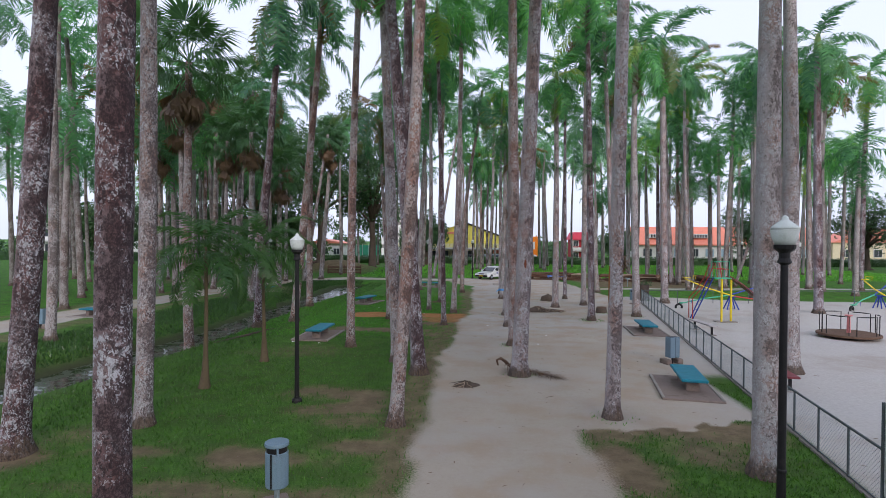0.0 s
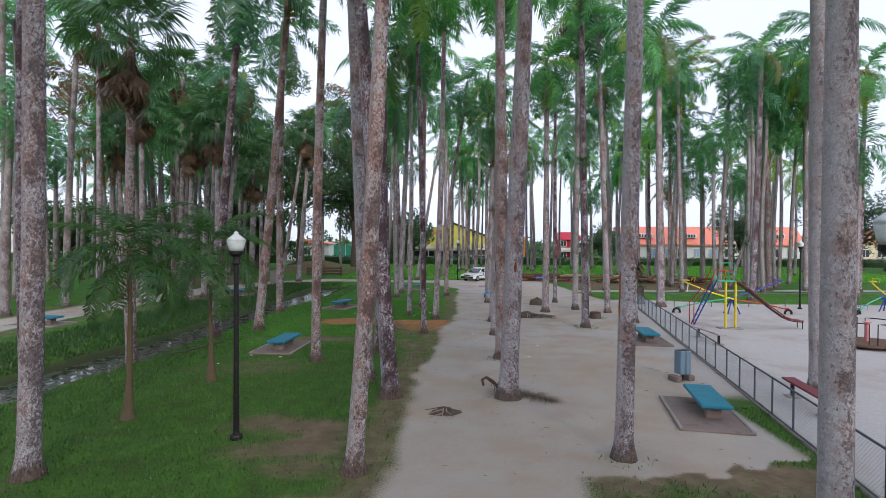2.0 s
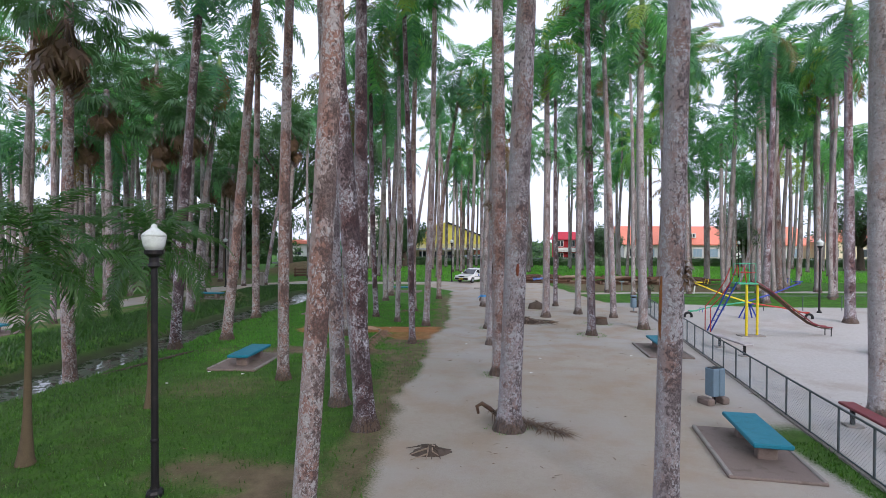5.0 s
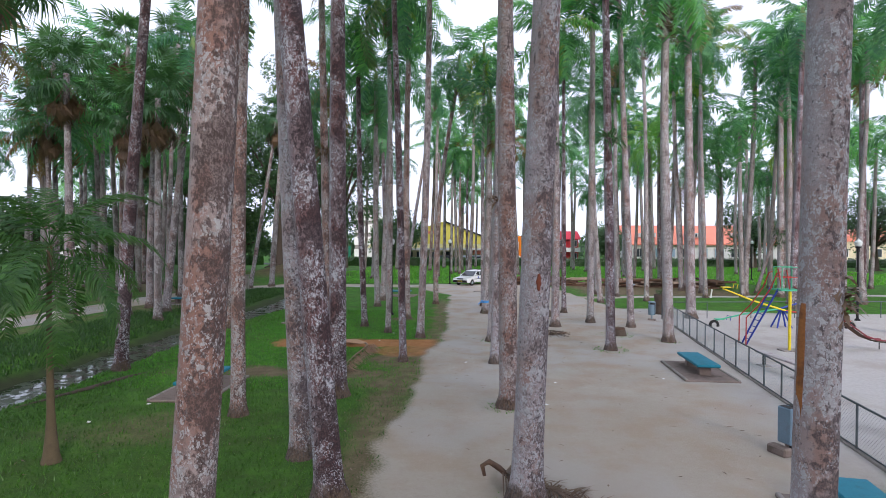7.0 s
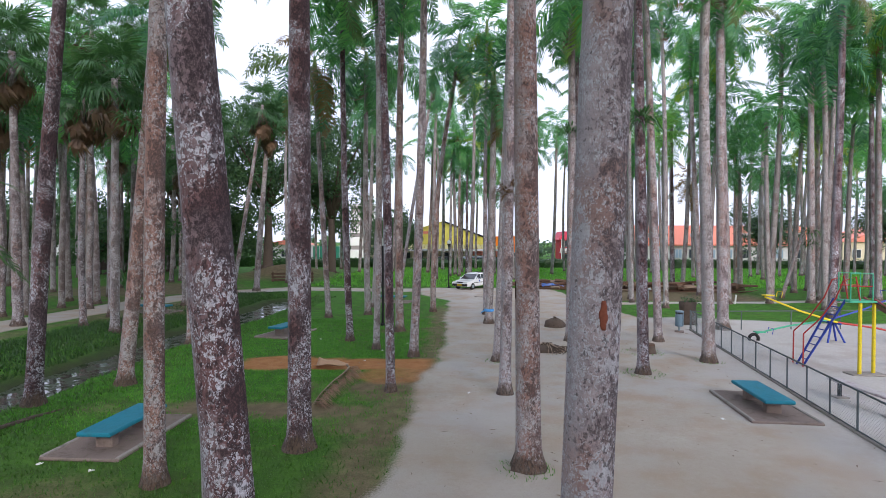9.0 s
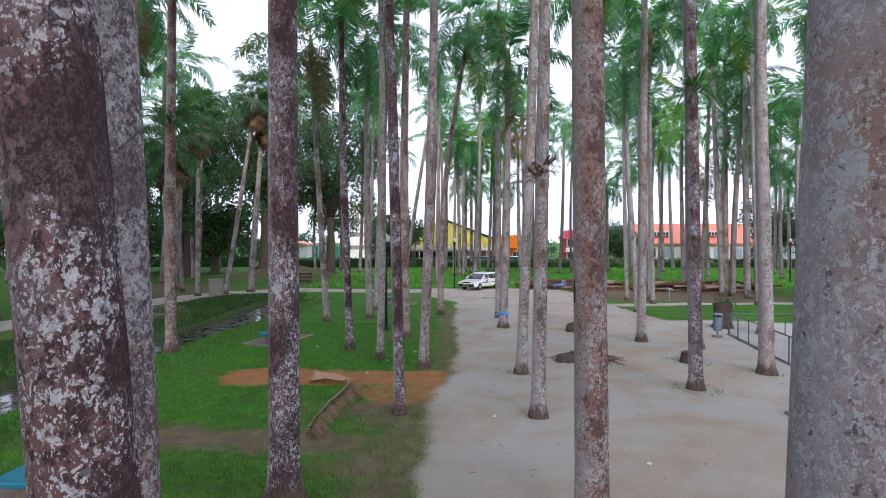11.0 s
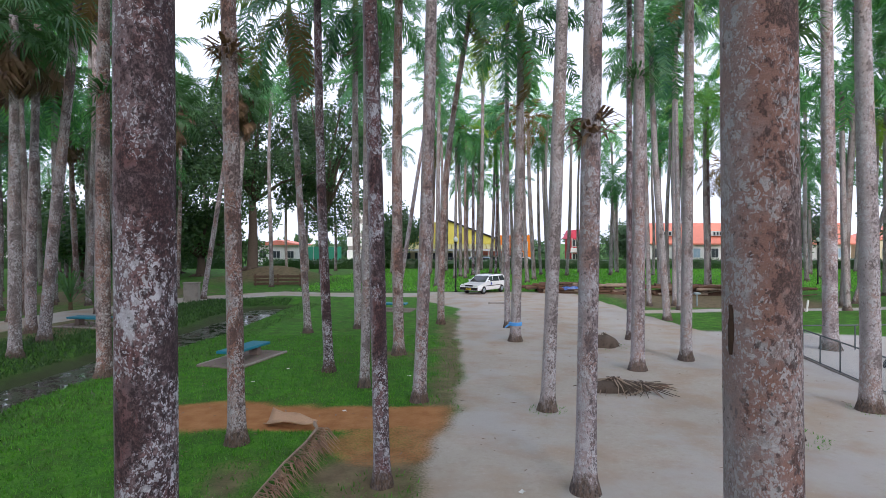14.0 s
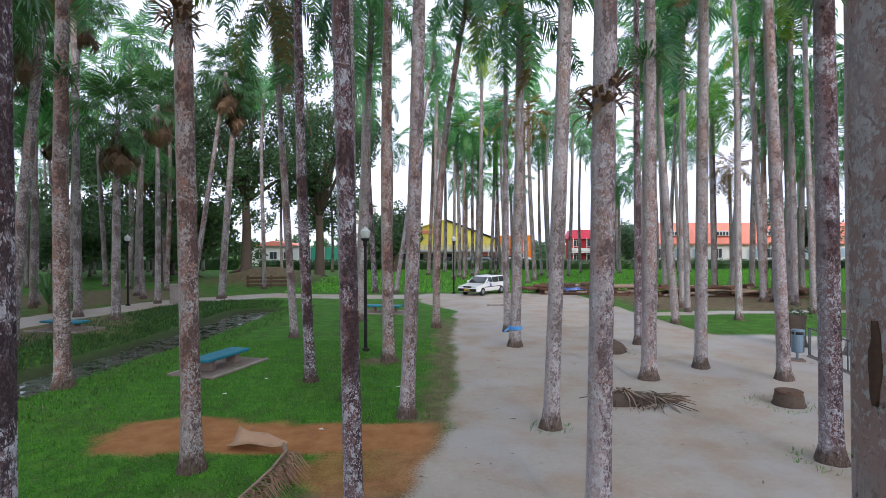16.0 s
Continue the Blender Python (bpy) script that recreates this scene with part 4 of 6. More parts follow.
for x, y in ((-4.65, 14.6), (-3.5, 40.4), (-0.5, 63.2), (-20.8, 54.6), (21.9, 39.3), (25.4, 57.6), (-9.5, 97), (33, 71)):
    street_lamp(x, y)
street_lamp(4.56, 8.81, 4.62)


# ---- playground fence ----
def fence_run(ax, ay, bx, by, h, gap, wire, label):
    length = math.hypot(bx - ax, by - ay)
    turn = math.degrees(math.atan2(by - ay, bx - ax))
    root = thing("playground_fence", label, "fence", pose(ax, ay, 0, 0, 0, turn))
    n = round(length / gap)
    post = Shape().tube([(0, 0, -0.1), (0, 0, h)], 0.024, 8).mesh("post")
    for i in range(n + 1):
        part("post", post, FENCE_STEEL, root, m=pose(length * i / n, 0, 0))
    part("top_rail", Shape().tube([(0, 0, h), (length, 0, h)], 0.024, 8), FENCE_STEEL, root)
    if wire:
        part("lower_rail", Shape().tube([(0, 0, 0.07), (length, 0, 0.07)], 0.015, 6), FENCE_STEEL, root)
        s = Shape()
        step_x = 0.085
        for i in range(int((length + h) / step_x)):
            x = i * step_x
            for a, b in (((x, 0, 0.07), (x - (h - 0.07), 0, h)), ((x - (h - 0.07), 0, 0.07), (x, 0, h))):
                if min(a[0], b[0]) >= 0 and max(a[0], b[0]) <= length:
                    s.tube([a, b], 0.0022, 3, False)
        tagged(part("wire_mesh", s, GALV, root, "grey diamond wire mesh"), kind="stuff")
        part("kerb", Shape().box((length / 2, 0, 0.0), (length, 0.12, 0.1), 0.01), CONCRETE, root)


fence_run(fence_x(6.0), 6.0, fence_x(39.6), 39.6, 0.95, 1.22, True, "low grey steel playground fence with wire mesh")
fence_run(fence_x(39.6) + 0.06, 39.62, 34.0, 41.2, 0.9, 2.6, False, "thin grey rail fence behind the playground")


# ---- playground ----
def beam(a, b, w=0.07):
    return Shape().tube([a, b], w, 8)


def slide(x, y):
    root = thing("slide", "metal slide with red, blue and yellow painted frame", "slide", pose(x, y, 0))
    for dx in (-0.28, 0.28):
        for dy in (-0.05,):
            part("yellow_post", Shape().tube([(dx + 0.35, dy + 0.3 * dx, 0), (dx + 0.35, dy + 0.3 * dx, 2.35)], 0.055, 10), YELLOW_PAINT, root)
    part("foot", Shape().box((0.35, 0, 0.02), (1.1, 0.5, 0.05), 0.01), CONCRETE, root)
    part("platform", Shape().box((0.1, 0.1, 2.36), (0.85, 0.7, 0.06), 0.01), GREEN_PAINT, root)
    for dy in (-0.25, 0.3):
        part("ladder_rail", Shape().tube([(-0.95, 1.25 + dy * 0.6, 0), (-0.3, 0.25 + dy, 2.4)], 0.035, 8), BLUE_PAINT, root)
        part("handrail", Shape().tube([(-1.0, 1.25 + dy, 0), (-1.02, 1.2 + dy, 1.15), (-0.75, 0.8 + dy, 1.7), (-0.45, 0.5 + dy, 2.4), (-0.3, 0.35 + dy, 3.0), (-0.05, 0.15 + dy, 3.15), (0.05, 0.1 + dy, 2.4)], 0.024, 8), RED_PAINT, root)
        part("guard", Shape().tube([(-0.25, 0.1 + dy, 2.4), (-0.25, 0.1 + dy, 3.25), (0.45, 0.1 + dy, 3.25), (0.45, 0.1 + dy, 2.4)], 0.022, 8), GREEN_PAINT, root)
        part("guard_rail", Shape().tube([(-0.25, 0.1 + dy, 2.85), (0.45, 0.1 + dy, 2.85)], 0.02, 6), RED_PAINT, root)
    for i in range(8):
        u = (i + 1) / 9
        part("rung", Shape().tube([(-0.95 + 0.65 * u, 1.1 - 1.1 * u + 0.02, 2.4 * u), (-0.95 + 0.65 * u, 1.43 - 0.88 * u, 2.4 * u)], 0.02, 6), BLUE_PAINT, root)
    line = [(0.5, 0.1, 2.4), (1.2, 0.1, 1.95), (2.3, 0.1, 1.05), (3.0, 0.1, 0.55), (3.4, 0.1, 0.4), (3.85, 0.1, 0.36)]
    s = Shape()
    for a, b in zip(line, line[1:]):
        s.add([(a[0], a[1] - 0.2, a[2]), (a[0], a[1] + 0.2, a[2]), (b[0], b[1] + 0.2, b[2]), (b[0], b[1] - 0.2, b[2]),
               (a[0], a[1] - 0.2, a[2] - 0.03), (a[0], a[1] + 0.2, a[2] - 0.03), (b[0], b[1] + 0.2, b[2] - 0.03), (b[0], b[1] - 0.2, b[2] - 0.03)],
              [(0, 3, 2, 1), (4, 5, 6, 7), (0, 1, 5, 4), (3, 7, 6, 2)])
    part("chute", s, WOOD_DEAD, root, "rusty brown chute")
    for dy in (-0.21, 0.21):
        part("side_rail", Shape().tube([(p[0], p[1] + dy, p[2] + 0.06) for p in line], 0.032, 8), MAROON, root, "maroon side rail")
        part("end_leg", Shape().tube([(3.8, 0.1 + dy, 0.4), (3.8, 0.1 + dy, -0.03)], 0.02, 6), DARK_METAL, root)


slide(13.05, 30.75)


def seesaw(x, y, turn):
    root = thing("double_seesaw", "double seesaw with coloured beams on a blue stand", "seesaw", pose(x, y, 0, 0, 0, turn))
    for a in (35, 145, 215, 325):
        part("stand_leg", beam((0.45 * math.cos(radians(a)), 0.45 * math.sin(radians(a)), -0.02), (0.08 * math.cos(radians(a)), 0.08 * math.sin(radians(a)), 0.82), 0.04), BLUE_PAINT, root)
    part("axle", beam((0, -0.5, 0.82), (0, 0.5, 0.82), 0.045), BLUE_PAINT, root)
    for dy, hi, lo, c1, c2 in ((-0.3, -1, 1, YELLOW_PAINT, RED_PAINT), (0.3, 1, -1, BLUE_PAINT, GREEN_PAINT)):
        part("beam", Shape().tube([(0, dy, 0.86), (hi * 1.6, dy, 1.35), (hi * 3.1, dy, 1.95)], [0.045, 0.04, 0.035], 8), c1, root)
        part("beam", Shape().tube([(0, dy, 0.86), (lo * 1.7, dy, 0.62), (lo * 3.1, dy, 0.3)], [0.045, 0.04, 0.035], 8), c2, root)
        for e, z in ((hi, 1.95), (lo, 0.3)):
            part("seat", Shape().box((e * 2.95, dy, z + 0.06), (0.4, 0.3, 0.05), 0.01), c1 if e == hi else c2, root)
            part("handle", Shape().tube([(e * 2.5, dy - 0.18, z - 0.02), (e * 2.45, dy - 0.18, z + 0.22), (e * 2.45, dy + 0.18, z + 0.22), (e * 2.5, dy + 0.18, z - 0.02)], 0.016, 6), c1, root)
        t = Shape()
        ring = [(lo * 3.2 + 0.2 * math.cos(2 * math.pi * k / 14), dy, 0.06 + 0.2 * math.sin(2 * math.pi * k / 14)) for k in range(15)]
        t.tube(ring, 0.07, 8, False)
        part("tyre", t, TYRE, root, "half-buried black tyre")


seesaw(16.35, 36.7, 2)
seesaw(26.5, 38.2, 35)


def carousel(x, y):
    root = thing("carousel", "flat brown playground roundabout with curved steel rails", "roundabout", pose(x, y, 0) @ Matrix.Diagonal((0.8, 0.8, 1, 1)))
    part("deck", Shape().lathe([(1.5, 0.1), (1.55, 0.12), (1.55, 0.19), (1.5, 0.21)], 28), WOOD_DEAD, root)
    part("pivot", Shape().lathe([(0.4, -0.02), (0.3, 0.11)], 14), DARK_METAL, root)
    part("centre_post", Shape().lathe([(0.1, 0.2), (0.08, 0.95), (0.2, 0.98), (0.2, 1.02)], 14), PINK_PAINT, root, "faded pink centre post")
    for k in range(6):
        a = radians(60 * k + 12)
        b = a + radians(46)
        p = [(1.42 * math.cos(a), 1.42 * math.sin(a), 0.2)]
        for i in range(5):
            c = a + (b - a) * i / 4
            p.append((1.42 * math.cos(c), 1.42 * math.sin(c), 1.05))
        p.append((1.42 * math.cos(b), 1.42 * math.sin(b), 0.2))
        part("rail", Shape().tube(p, 0.024, 8), DARK_METAL, root)


carousel(16.9, 26.4)


def bench(x, y, turn, mat, label, length=1.9):
    root = thing("bench", label, "bench", pose(x, y, 0, 0, 0, turn), "backless benches")
    part("seat", Shape().box((0, 0, 0.45), (0.34, length, 0.06), 0.015), mat, root)
    for s in (-0.38, 0.38):
        part("leg", Shape().box((0, s * length, 0.21), (0.08, 0.09, 0.44), 0.01), DARK_METAL, root)
        part("foot", Shape().box((0, s * length, 0.01), (0.36, 0.3, 0.05), 0.01), CONCRETE, root)


bench(9.2, 17.7, -8, MAROON, "maroon backless bench beside the playground fence", 2.4)
bench(10.8, 27.2, 3, BENCH_SKY_SHEEN, "maroon backless bench with painted pale sky sheen beside the playground fence", 2.3)


# ---- car ----
def car(x, y, turn):
    root = thing("car", "white station wagon with dark bumpers parked on grass edge", "car", pose(x, y, 0.02, 0, 0, turn))
    paint, nt, b = material("white_car_paint", 0.25)
    co = object_coords(nt)
    nt.links.new(blend(nt, step(nt, noise_tex(nt, co, 3, 4), 0.4, 0.8), (0.78, 0.80, 0.82), (0.68, 0.69, 0.70)), b.inputs["Base Color"])
    b.inputs["Coat Weight"].default_value = 0.5
    glass, nt, b = material("car_glass", 0.05)
    b.inputs["Base Color"].default_value = (0.02, 0.025, 0.03, 1)
    b.inputs["Specular IOR Level"].default_value = 0.8

    def hull(profile, half, taper):
        """Side outline swept across the width; upper points pulled in."""
        s = Shape()
        n = len(profile)
        left = [(px, -(half - taper(pz)), pz) for px, pz in profile]
        right = [(px, half - taper(pz), pz) for px, pz in profile]
        s.v = left + right
        s.f = [tuple(range(n))[::-1], tuple(range(n, 2 * n))] + [(i, (i + 1) % n, n + (i + 1) % n, n + i) for i in range(n)]
        return s

    low = [(2.08, 0.28), (2.16, 0.42), (2.13, 0.58), (2.02, 0.68), (1.6, 0.76), (1.05, 0.84), (0.9, 0.87), (-1.95, 0.9), (-2.1, 0.82), (-2.15, 0.45), (-2.1, 0.28)]
    part("body", hull(low, 0.84, lambda z: 0.05 if z < 0.35 else (0.0 if z < 0.7 else 0.06)), paint, root)
    cab = [(1.02, 0.84), (0.62, 1.1), (0.25, 1.31), (-0.1, 1.395), (-0.6, 1.42), (-1.4, 1.4), (-1.75, 1.33), (-1.95, 1.12), (-2.06, 0.88)]
    part("cabin", hull(cab, 0.8, lambda z: 0.28 * (z - 0.9)), paint, root)
    for side in (-1, 1):
        for a, c, top_a, top_c in ((0.76, -0.04, 0.3, -0.04), (-0.1, -0.94, -0.1, -0.94), (-1.0, -1.86, -1.0, -1.66)):
            y0, y1 = side * 0.795, side * 0.685
            s = Shape().add([(a, y0 + side * 0.01, 0.91), (c, y0 + side * 0.01, 0.91), (top_c, y1 + side * 0.012, 1.3), (top_a, y1 + side * 0.012, 1.3), (a, y0 - side * 0.03, 0.91), (c, y0 - side * 0.03, 0.91), (top_c, y1 - side * 0.03, 1.3), (top_a, y1 - side * 0.03, 1.3)],
                            [(0, 1, 2, 3), (7, 6, 5, 4), (0, 4, 5, 1), (1, 5, 6, 2), (2, 6, 7, 3), (3, 7, 4, 0)])
            part("side_window", s, glass, root)
        part("mirror", Shape().box((0.72, side * 0.92, 0.98), (0.1, 0.16, 0.11), 0.02), paint, root)
        part("emblem", Shape().box((0.25, side * 0.838, 0.74), (0.2, 0.012, 0.18), 0.004), BLUE_PAINT, root, "small dark blue door badge")
        part("side_strip", Shape().box((-0.05, side * 0.842, 0.6), (2.3, 0.014, 0.05), 0.004), DARK_METAL, root)
        part("headlight", Shape().box((2.06, side * 0.6, 0.66), (0.16, 0.36, 0.13), 0.03), GLOBE, root)
        part("tail_light", Shape().box((-2.1, side * 0.7, 0.82), (0.08, 0.16, 0.3), 0.02), RED_PAINT, root)
        for wx in (1.3, -1.28):
            w = part("wheel", Shape().tube([(wx, side * 0.66, 0.29), (wx, side * 0.69, 0.29), (wx, side * 0.83, 0.29), (wx, side * 0.86, 0.29)], [0.26, 0.3, 0.3, 0.26], 20), TYRE, root)
            part("rim", Shape().tube([(wx, side * 0.84, 0.29), (wx, side * 0.872, 0.29)], [0.18, 0.15], 16), GALV, w, "grey wheel rim")
    ws = Shape().add([(1.0, -0.72, 0.885), (1.0, 0.72, 0.885), (0.3, 0.62, 1.315), (0.3, -0.62, 1.315), (0.95, -0.72, 0.86), (0.95, 0.72, 0.86), (0.24, 0.62, 1.28), (0.24, -0.62, 1.28)],
                     [(0, 1, 2, 3), (7, 6, 5, 4), (0, 4, 5, 1), (1, 5, 6, 2), (2, 6, 7, 3), (3, 7, 4, 0)])
    part("windscreen", ws, glass, root)
    part("front_bumper", Shape().box((2.1, 0, 0.42), (0.18, 1.62, 0.22), 0.04), DARK_METAL, root, "dark plastic bumper")
    part("rear_bumper", Shape().box((-2.12, 0, 0.42), (0.16, 1.62, 0.22), 0.04), DARK_METAL, root, "dark plastic bumper")
    part("grille", Shape().box((2.12, 0, 0.65), (0.06, 0.72, 0.11), 0.01), DARK_METAL, root)
    plate = part("number_plate", Shape().box((2.2, 0, 0.42), (0.02, 0.46, 0.12), 0.004), YELLOW_PAINT, root, "yellow plate with a dark bar")
    part("bar", Shape().box((2.212, 0, 0.42), (0.006, 0.36, 0.06), 0), DARK_METAL, plate)
    for side in (-0.5, 0.5):
        part("roof_rail", Shape().tube([(0.0, side, 1.44), (-1.55, side, 1.44)], 0.018, 6), DARK_METAL, root)


car(1.75, 62.8, 234)


# ---- hedge and buildings along the street ----
def hedge(x0, x1, y, h, label):
    rnd = random.Random(int(x0 + 900))
    core = Shape()
    n = int((x1 - x0) / 0.8)
    verts, faces = [], []
    for i in range(n + 1):
        x = x0 + (x1 - x0) * i / n
        k = 0.25 * wob(x, y, 0.4, 3)
        for dy, z in ((-0.75, -0.1), (-0.8 + k, h * 0.6), (-0.6, h - 0.05 + k), (0.6, h + k), (0.8, h * 0.5), (0.75, -0.1)):
            verts.append((x, y + dy + 0.08 * rnd.gauss(0, 1), z + 0.04 * rnd.gauss(0, 1)))
    for i in range(n):
        for j in range(5):
            a = i * 6 + j
            faces.append((a, a + 6, a + 7, a + 1))
    core.add(verts, faces)
    for _ in range(int((x1 - x0) * 55)):
        p = Vector((rnd.uniform(x0, x1), y - rnd.uniform(0.5, 0.95), rnd.uniform(0, h + 0.15)))
        if rnd.random() < 0.3:
            p = Vector((p.x, y + rnd.uniform(-0.7, 0.6), h + rnd.uniform(-0.1, 0.2)))
        a = Vector((rnd.gauss(0, 1), rnd.gauss(0, 1), rnd.gauss(0, 1))).normalized() * 0.14
        b = a.orthogonal().normalized() * 0.1
        core.add([p - a, p + b, p + a, p - b], [(0, 1, 2, 3)])
    solid("hedge", core, HEDGE_LEAF, label, "hedge", "stuff")


hedge(-30, 90, 103, 1.35, "clipped dark green hedge along the street")
hedge(-110, -34, 104, 1.6, "clipped dark green hedge along the street")

PLASTER_YELLOW = worn("yellow_wall", (0.74, 0.64, 0.14), 0.8, dirt=(0.5, 0.42, 0.15), amount=0.25, scale=0.6)
PLASTER_WHITE = worn("white_wall", (0.78, 0.77, 0.75), 0.8, dirt=(0.45, 0.42, 0.38), amount=0.3, scale=0.7)
PLASTER_CREAM = worn("cream_wall", (0.68, 0.60, 0.42), 0.8, dirt=(0.4, 0.33, 0.22), amount=0.3, scale=0.7)
ROOF_RED = worn("red_sheet_roof", (0.76, 0.26, 0.18), 0.6, dirt=(0.45, 0.18, 0.12), amount=0.4, scale=0.8)
ROOF_FADED = worn("faded_yellow_sheet", (0.50, 0.46, 0.22), 0.6, dirt=(0.3, 0.26, 0.18), amount=0.5, scale=0.8)
ROOF_GREY = worn("grey_sheet_roof", (0.36, 0.33, 0.29), 0.6, dirt=(0.2, 0.17, 0.14), amount=0.5, scale=0.8)
ORANGE = worn("orange_wall", (0.90, 0.24, 0.02), 0.7, dirt=(0.6, 0.2, 0.05), amount=0.2, scale=0.8)
PINK_ROOF = worn("pink_red_roof", (0.72, 0.07, 0.12), 0.6, dirt=(0.5, 0.1, 0.12), amount=0.3, scale=0.8)
DEEP_RED = worn("deep_red_wall", (0.42, 0.03, 0.04), 0.7, dirt=(0.25, 0.04, 0.04), amount=0.3, scale=0.8)
SHADE_GLASS = worn("dark_window_glass", (0.05, 0.06, 0.07), 0.15, dirt=(0.1, 0.1, 0.1), amount=0.3, shift=True)
PALE_GLASS = worn("bright_window_glass", (0.35, 0.47, 0.58), 0.15, dirt=(0.5, 0.55, 0.6), amount=0.3)


def prism(profile, y0, y1):
    """A side outline in x and z drawn back from y0 to y1."""
    n = len(profile)
    return Shape().add([(x, y0, z) for x, z in profile] + [(x, y1, z) for x, z in profile],
                       [tuple(range(n)), tuple(range(n, 2 * n))[::-1]] + [(i, n + i, n + (i + 1) % n, (i + 1) % n) for i in range(n)])


def window_at(root, x, y, z, w, h, glass=None, sash=None):
    f = part("window", Shape().box((x, y - 0.03, z), (w + 0.16, 0.1, h + 0.16), 0.02), sash or WHITE_PAINT, root)
    k = max(1, round(w / 0.7))
    for i in range(k):
        part("pane", Shape().box((x - w / 2 + w * (i + 0.5) / k, y - 0.09, z), (w / k - 0.07, 0.03, h), 0.005), glass or SHADE_GLASS, f)


def yellow_hall():
    root = thing("market_hall", "yellow gabled hall with a low faded verandah roof", "building")
    part("wall", prism([(-9.5, -0.2), (-9.5, 5.8), (-2.4, 8.0), (7.2, 4.3), (7.2, -0.2)], 117, 132), PLASTER_YELLOW, root)
    part("roof", prism([(-2.4, 8.02), (7.8, 4.15), (7.8, 4.4), (-2.4, 8.3)], 116.6, 132.4), DARK_METAL, root, "dark roof edge")
    part("roof", prism([(-10.0, 5.7), (-2.4, 8.02), (-2.4, 8.2), (-10.0, 5.9)], 116.6, 132.4), PLASTER_YELLOW, root)
    part("side_wing", prism([(-15.5, -0.2), (-15.5, 4.6), (-8.6, 5.6), (-8.6, -0.2)], 117.5, 130), PLASTER_YELLOW, root)
    part("wing_roof", prism([(-15.9, 4.55), (-8.6, 5.62), (-8.6, 5.8), (-15.9, 4.75)], 117.2, 130.3), ROOF_GREY, root)
    s = Shape()
    for i in range(34):
        x = -17 + i * 0.75
        s.add([(x, 112.6, 2.95), (x + 0.62, 112.6, 2.95), (x + 0.62, 117, 3.75), (x, 117, 3.75), (x, 112.6, 2.83), (x + 0.62, 112.6, 2.83), (x + 0.62, 117, 3.63), (x, 117, 3.63)],
              [(0, 1, 2, 3), (7, 6, 5, 4), (0, 4, 5, 1), (1, 5, 6, 2), (3, 2, 6, 7), (0, 3, 7, 4)])
    part("verandah_roof", s, ROOF_FADED, root, "faded yellow ribbed verandah roof")
    part("fascia", Shape().box((-4.3, 112.55, 2.75), (25.5, 0.12, 0.35), 0.02), WHITE_PAINT, root)
    part("verandah_wall", Shape().box((-4.0, 116.9, 1.4), (25, 0.25, 3.2), 0.02), PLASTER_CREAM, root)
    for i in range(9):
        part("verandah_post", Shape().tube([(-16 + i * 3, 112.8, -0.1), (-16 + i * 3, 112.8, 2.7)], 0.09, 8), WHITE_PAINT, root)
    for i in range(6):
        part("shop_opening", Shape().box((-14.5 + i * 2.5, 116.7, 1.1), (1.7, 0.2, 2.2), 0.02), SHADE_GLASS, root)
    part("skylight", Shape().box((-6.5, 116.9, 6.0), (4.2, 0.3, 0.5), 0.02), ROOF_RED, root, "orange-red ledge")


yellow_hall()


def orange_shop():
    root = thing("orange_shop", "orange and red street shop with an open front", "building")
    part("wall", Shape().box((9.8, 118, 2.6), (5.6, 4, 5.4), 0.05), ORANGE, root)
    part("awning", Shape().box((6.6, 114.6, 2.9), (7.5, 2.4, 0.25), 0.03), RED_PAINT, root)
    part("counter", Shape().box((6.2, 114.6, 2.15), (6.0, 1.4, 0.7), 0.03), ROOF_RED, root)
    part("base", Shape().box((6.4, 115, 0.7), (6.6, 1.6, 1.6), 0.03), SHADE_GLASS, root)
    for x in (8.6, 10.6):
        window_at(root, x, 115.98, 1.5, 1.2, 1.5)
    part("side_sign", Shape().box((11.6, 115.9, 3.4), (0.9, 0.1, 1.6), 0.02), WHITE_PAINT, root)


orange_shop()


def parked_van(x, y, mat, label):
    root = thing("parked_van", label, "van", pose(x, y, 0))
    part("body", Shape().box((0, 0, 1.0), (4.4, 1.7, 1.3), 0.25), mat, root)
    part("window", Shape().box((0.1, -0.83, 1.3), (3.0, 0.08, 0.45), 0.03), SHADE_GLASS, root)
    for wx in (-1.4, 1.4):
        part("wheel", Shape().tube([(wx, -0.85, 0.32), (wx, -0.65, 0.32)], 0.32, 14), TYRE, root)


parked_van(9.5, 109.5, WHITE_PAINT, "white van on the street behind the hedge")
parked_van(-3.0, 109.5, DARK_METAL, "dark van on the street behind the hedge")
parked_van(3.2, 109.5, GALV, "grey van on the street behind the hedge")


def pink_house():
    root = thing("red_house", "two-storey red house with a pink roof and white balcony", "building")
    part("wall", Shape().box((22.3, 122, 2.4), (4.2, 5, 4.8), 0.05), DEEP_RED, root)
    part("roof", prism([(19.8, 4.7), (20.6, 6.3), (24.0, 6.3), (24.8, 4.7)], 118.8, 125), PINK_ROOF, root)
    part("balcony", Shape().box((22.3, 118.9, 2.3), (4.5, 1.2, 0.2), 0.03), WHITE_PAINT, root)
    part("balustrade", Shape().box((22.3, 118.4, 2.75), (4.5, 0.08, 0.6), 0.02), WHITE_PAINT, root)
    for x in (21.1, 23.5):
        window_at(root, x, 119.45, 3.9, 1.1, 1.1)
        window_at(root, x, 119.45, 1.2, 1.1, 1.4)
        part("post", Shape().tube([(x - 0.8, 118.5, -0.1), (x - 0.8, 118.5, 4.8)], 0.07, 8), WHITE_PAINT, root)


pink_house()


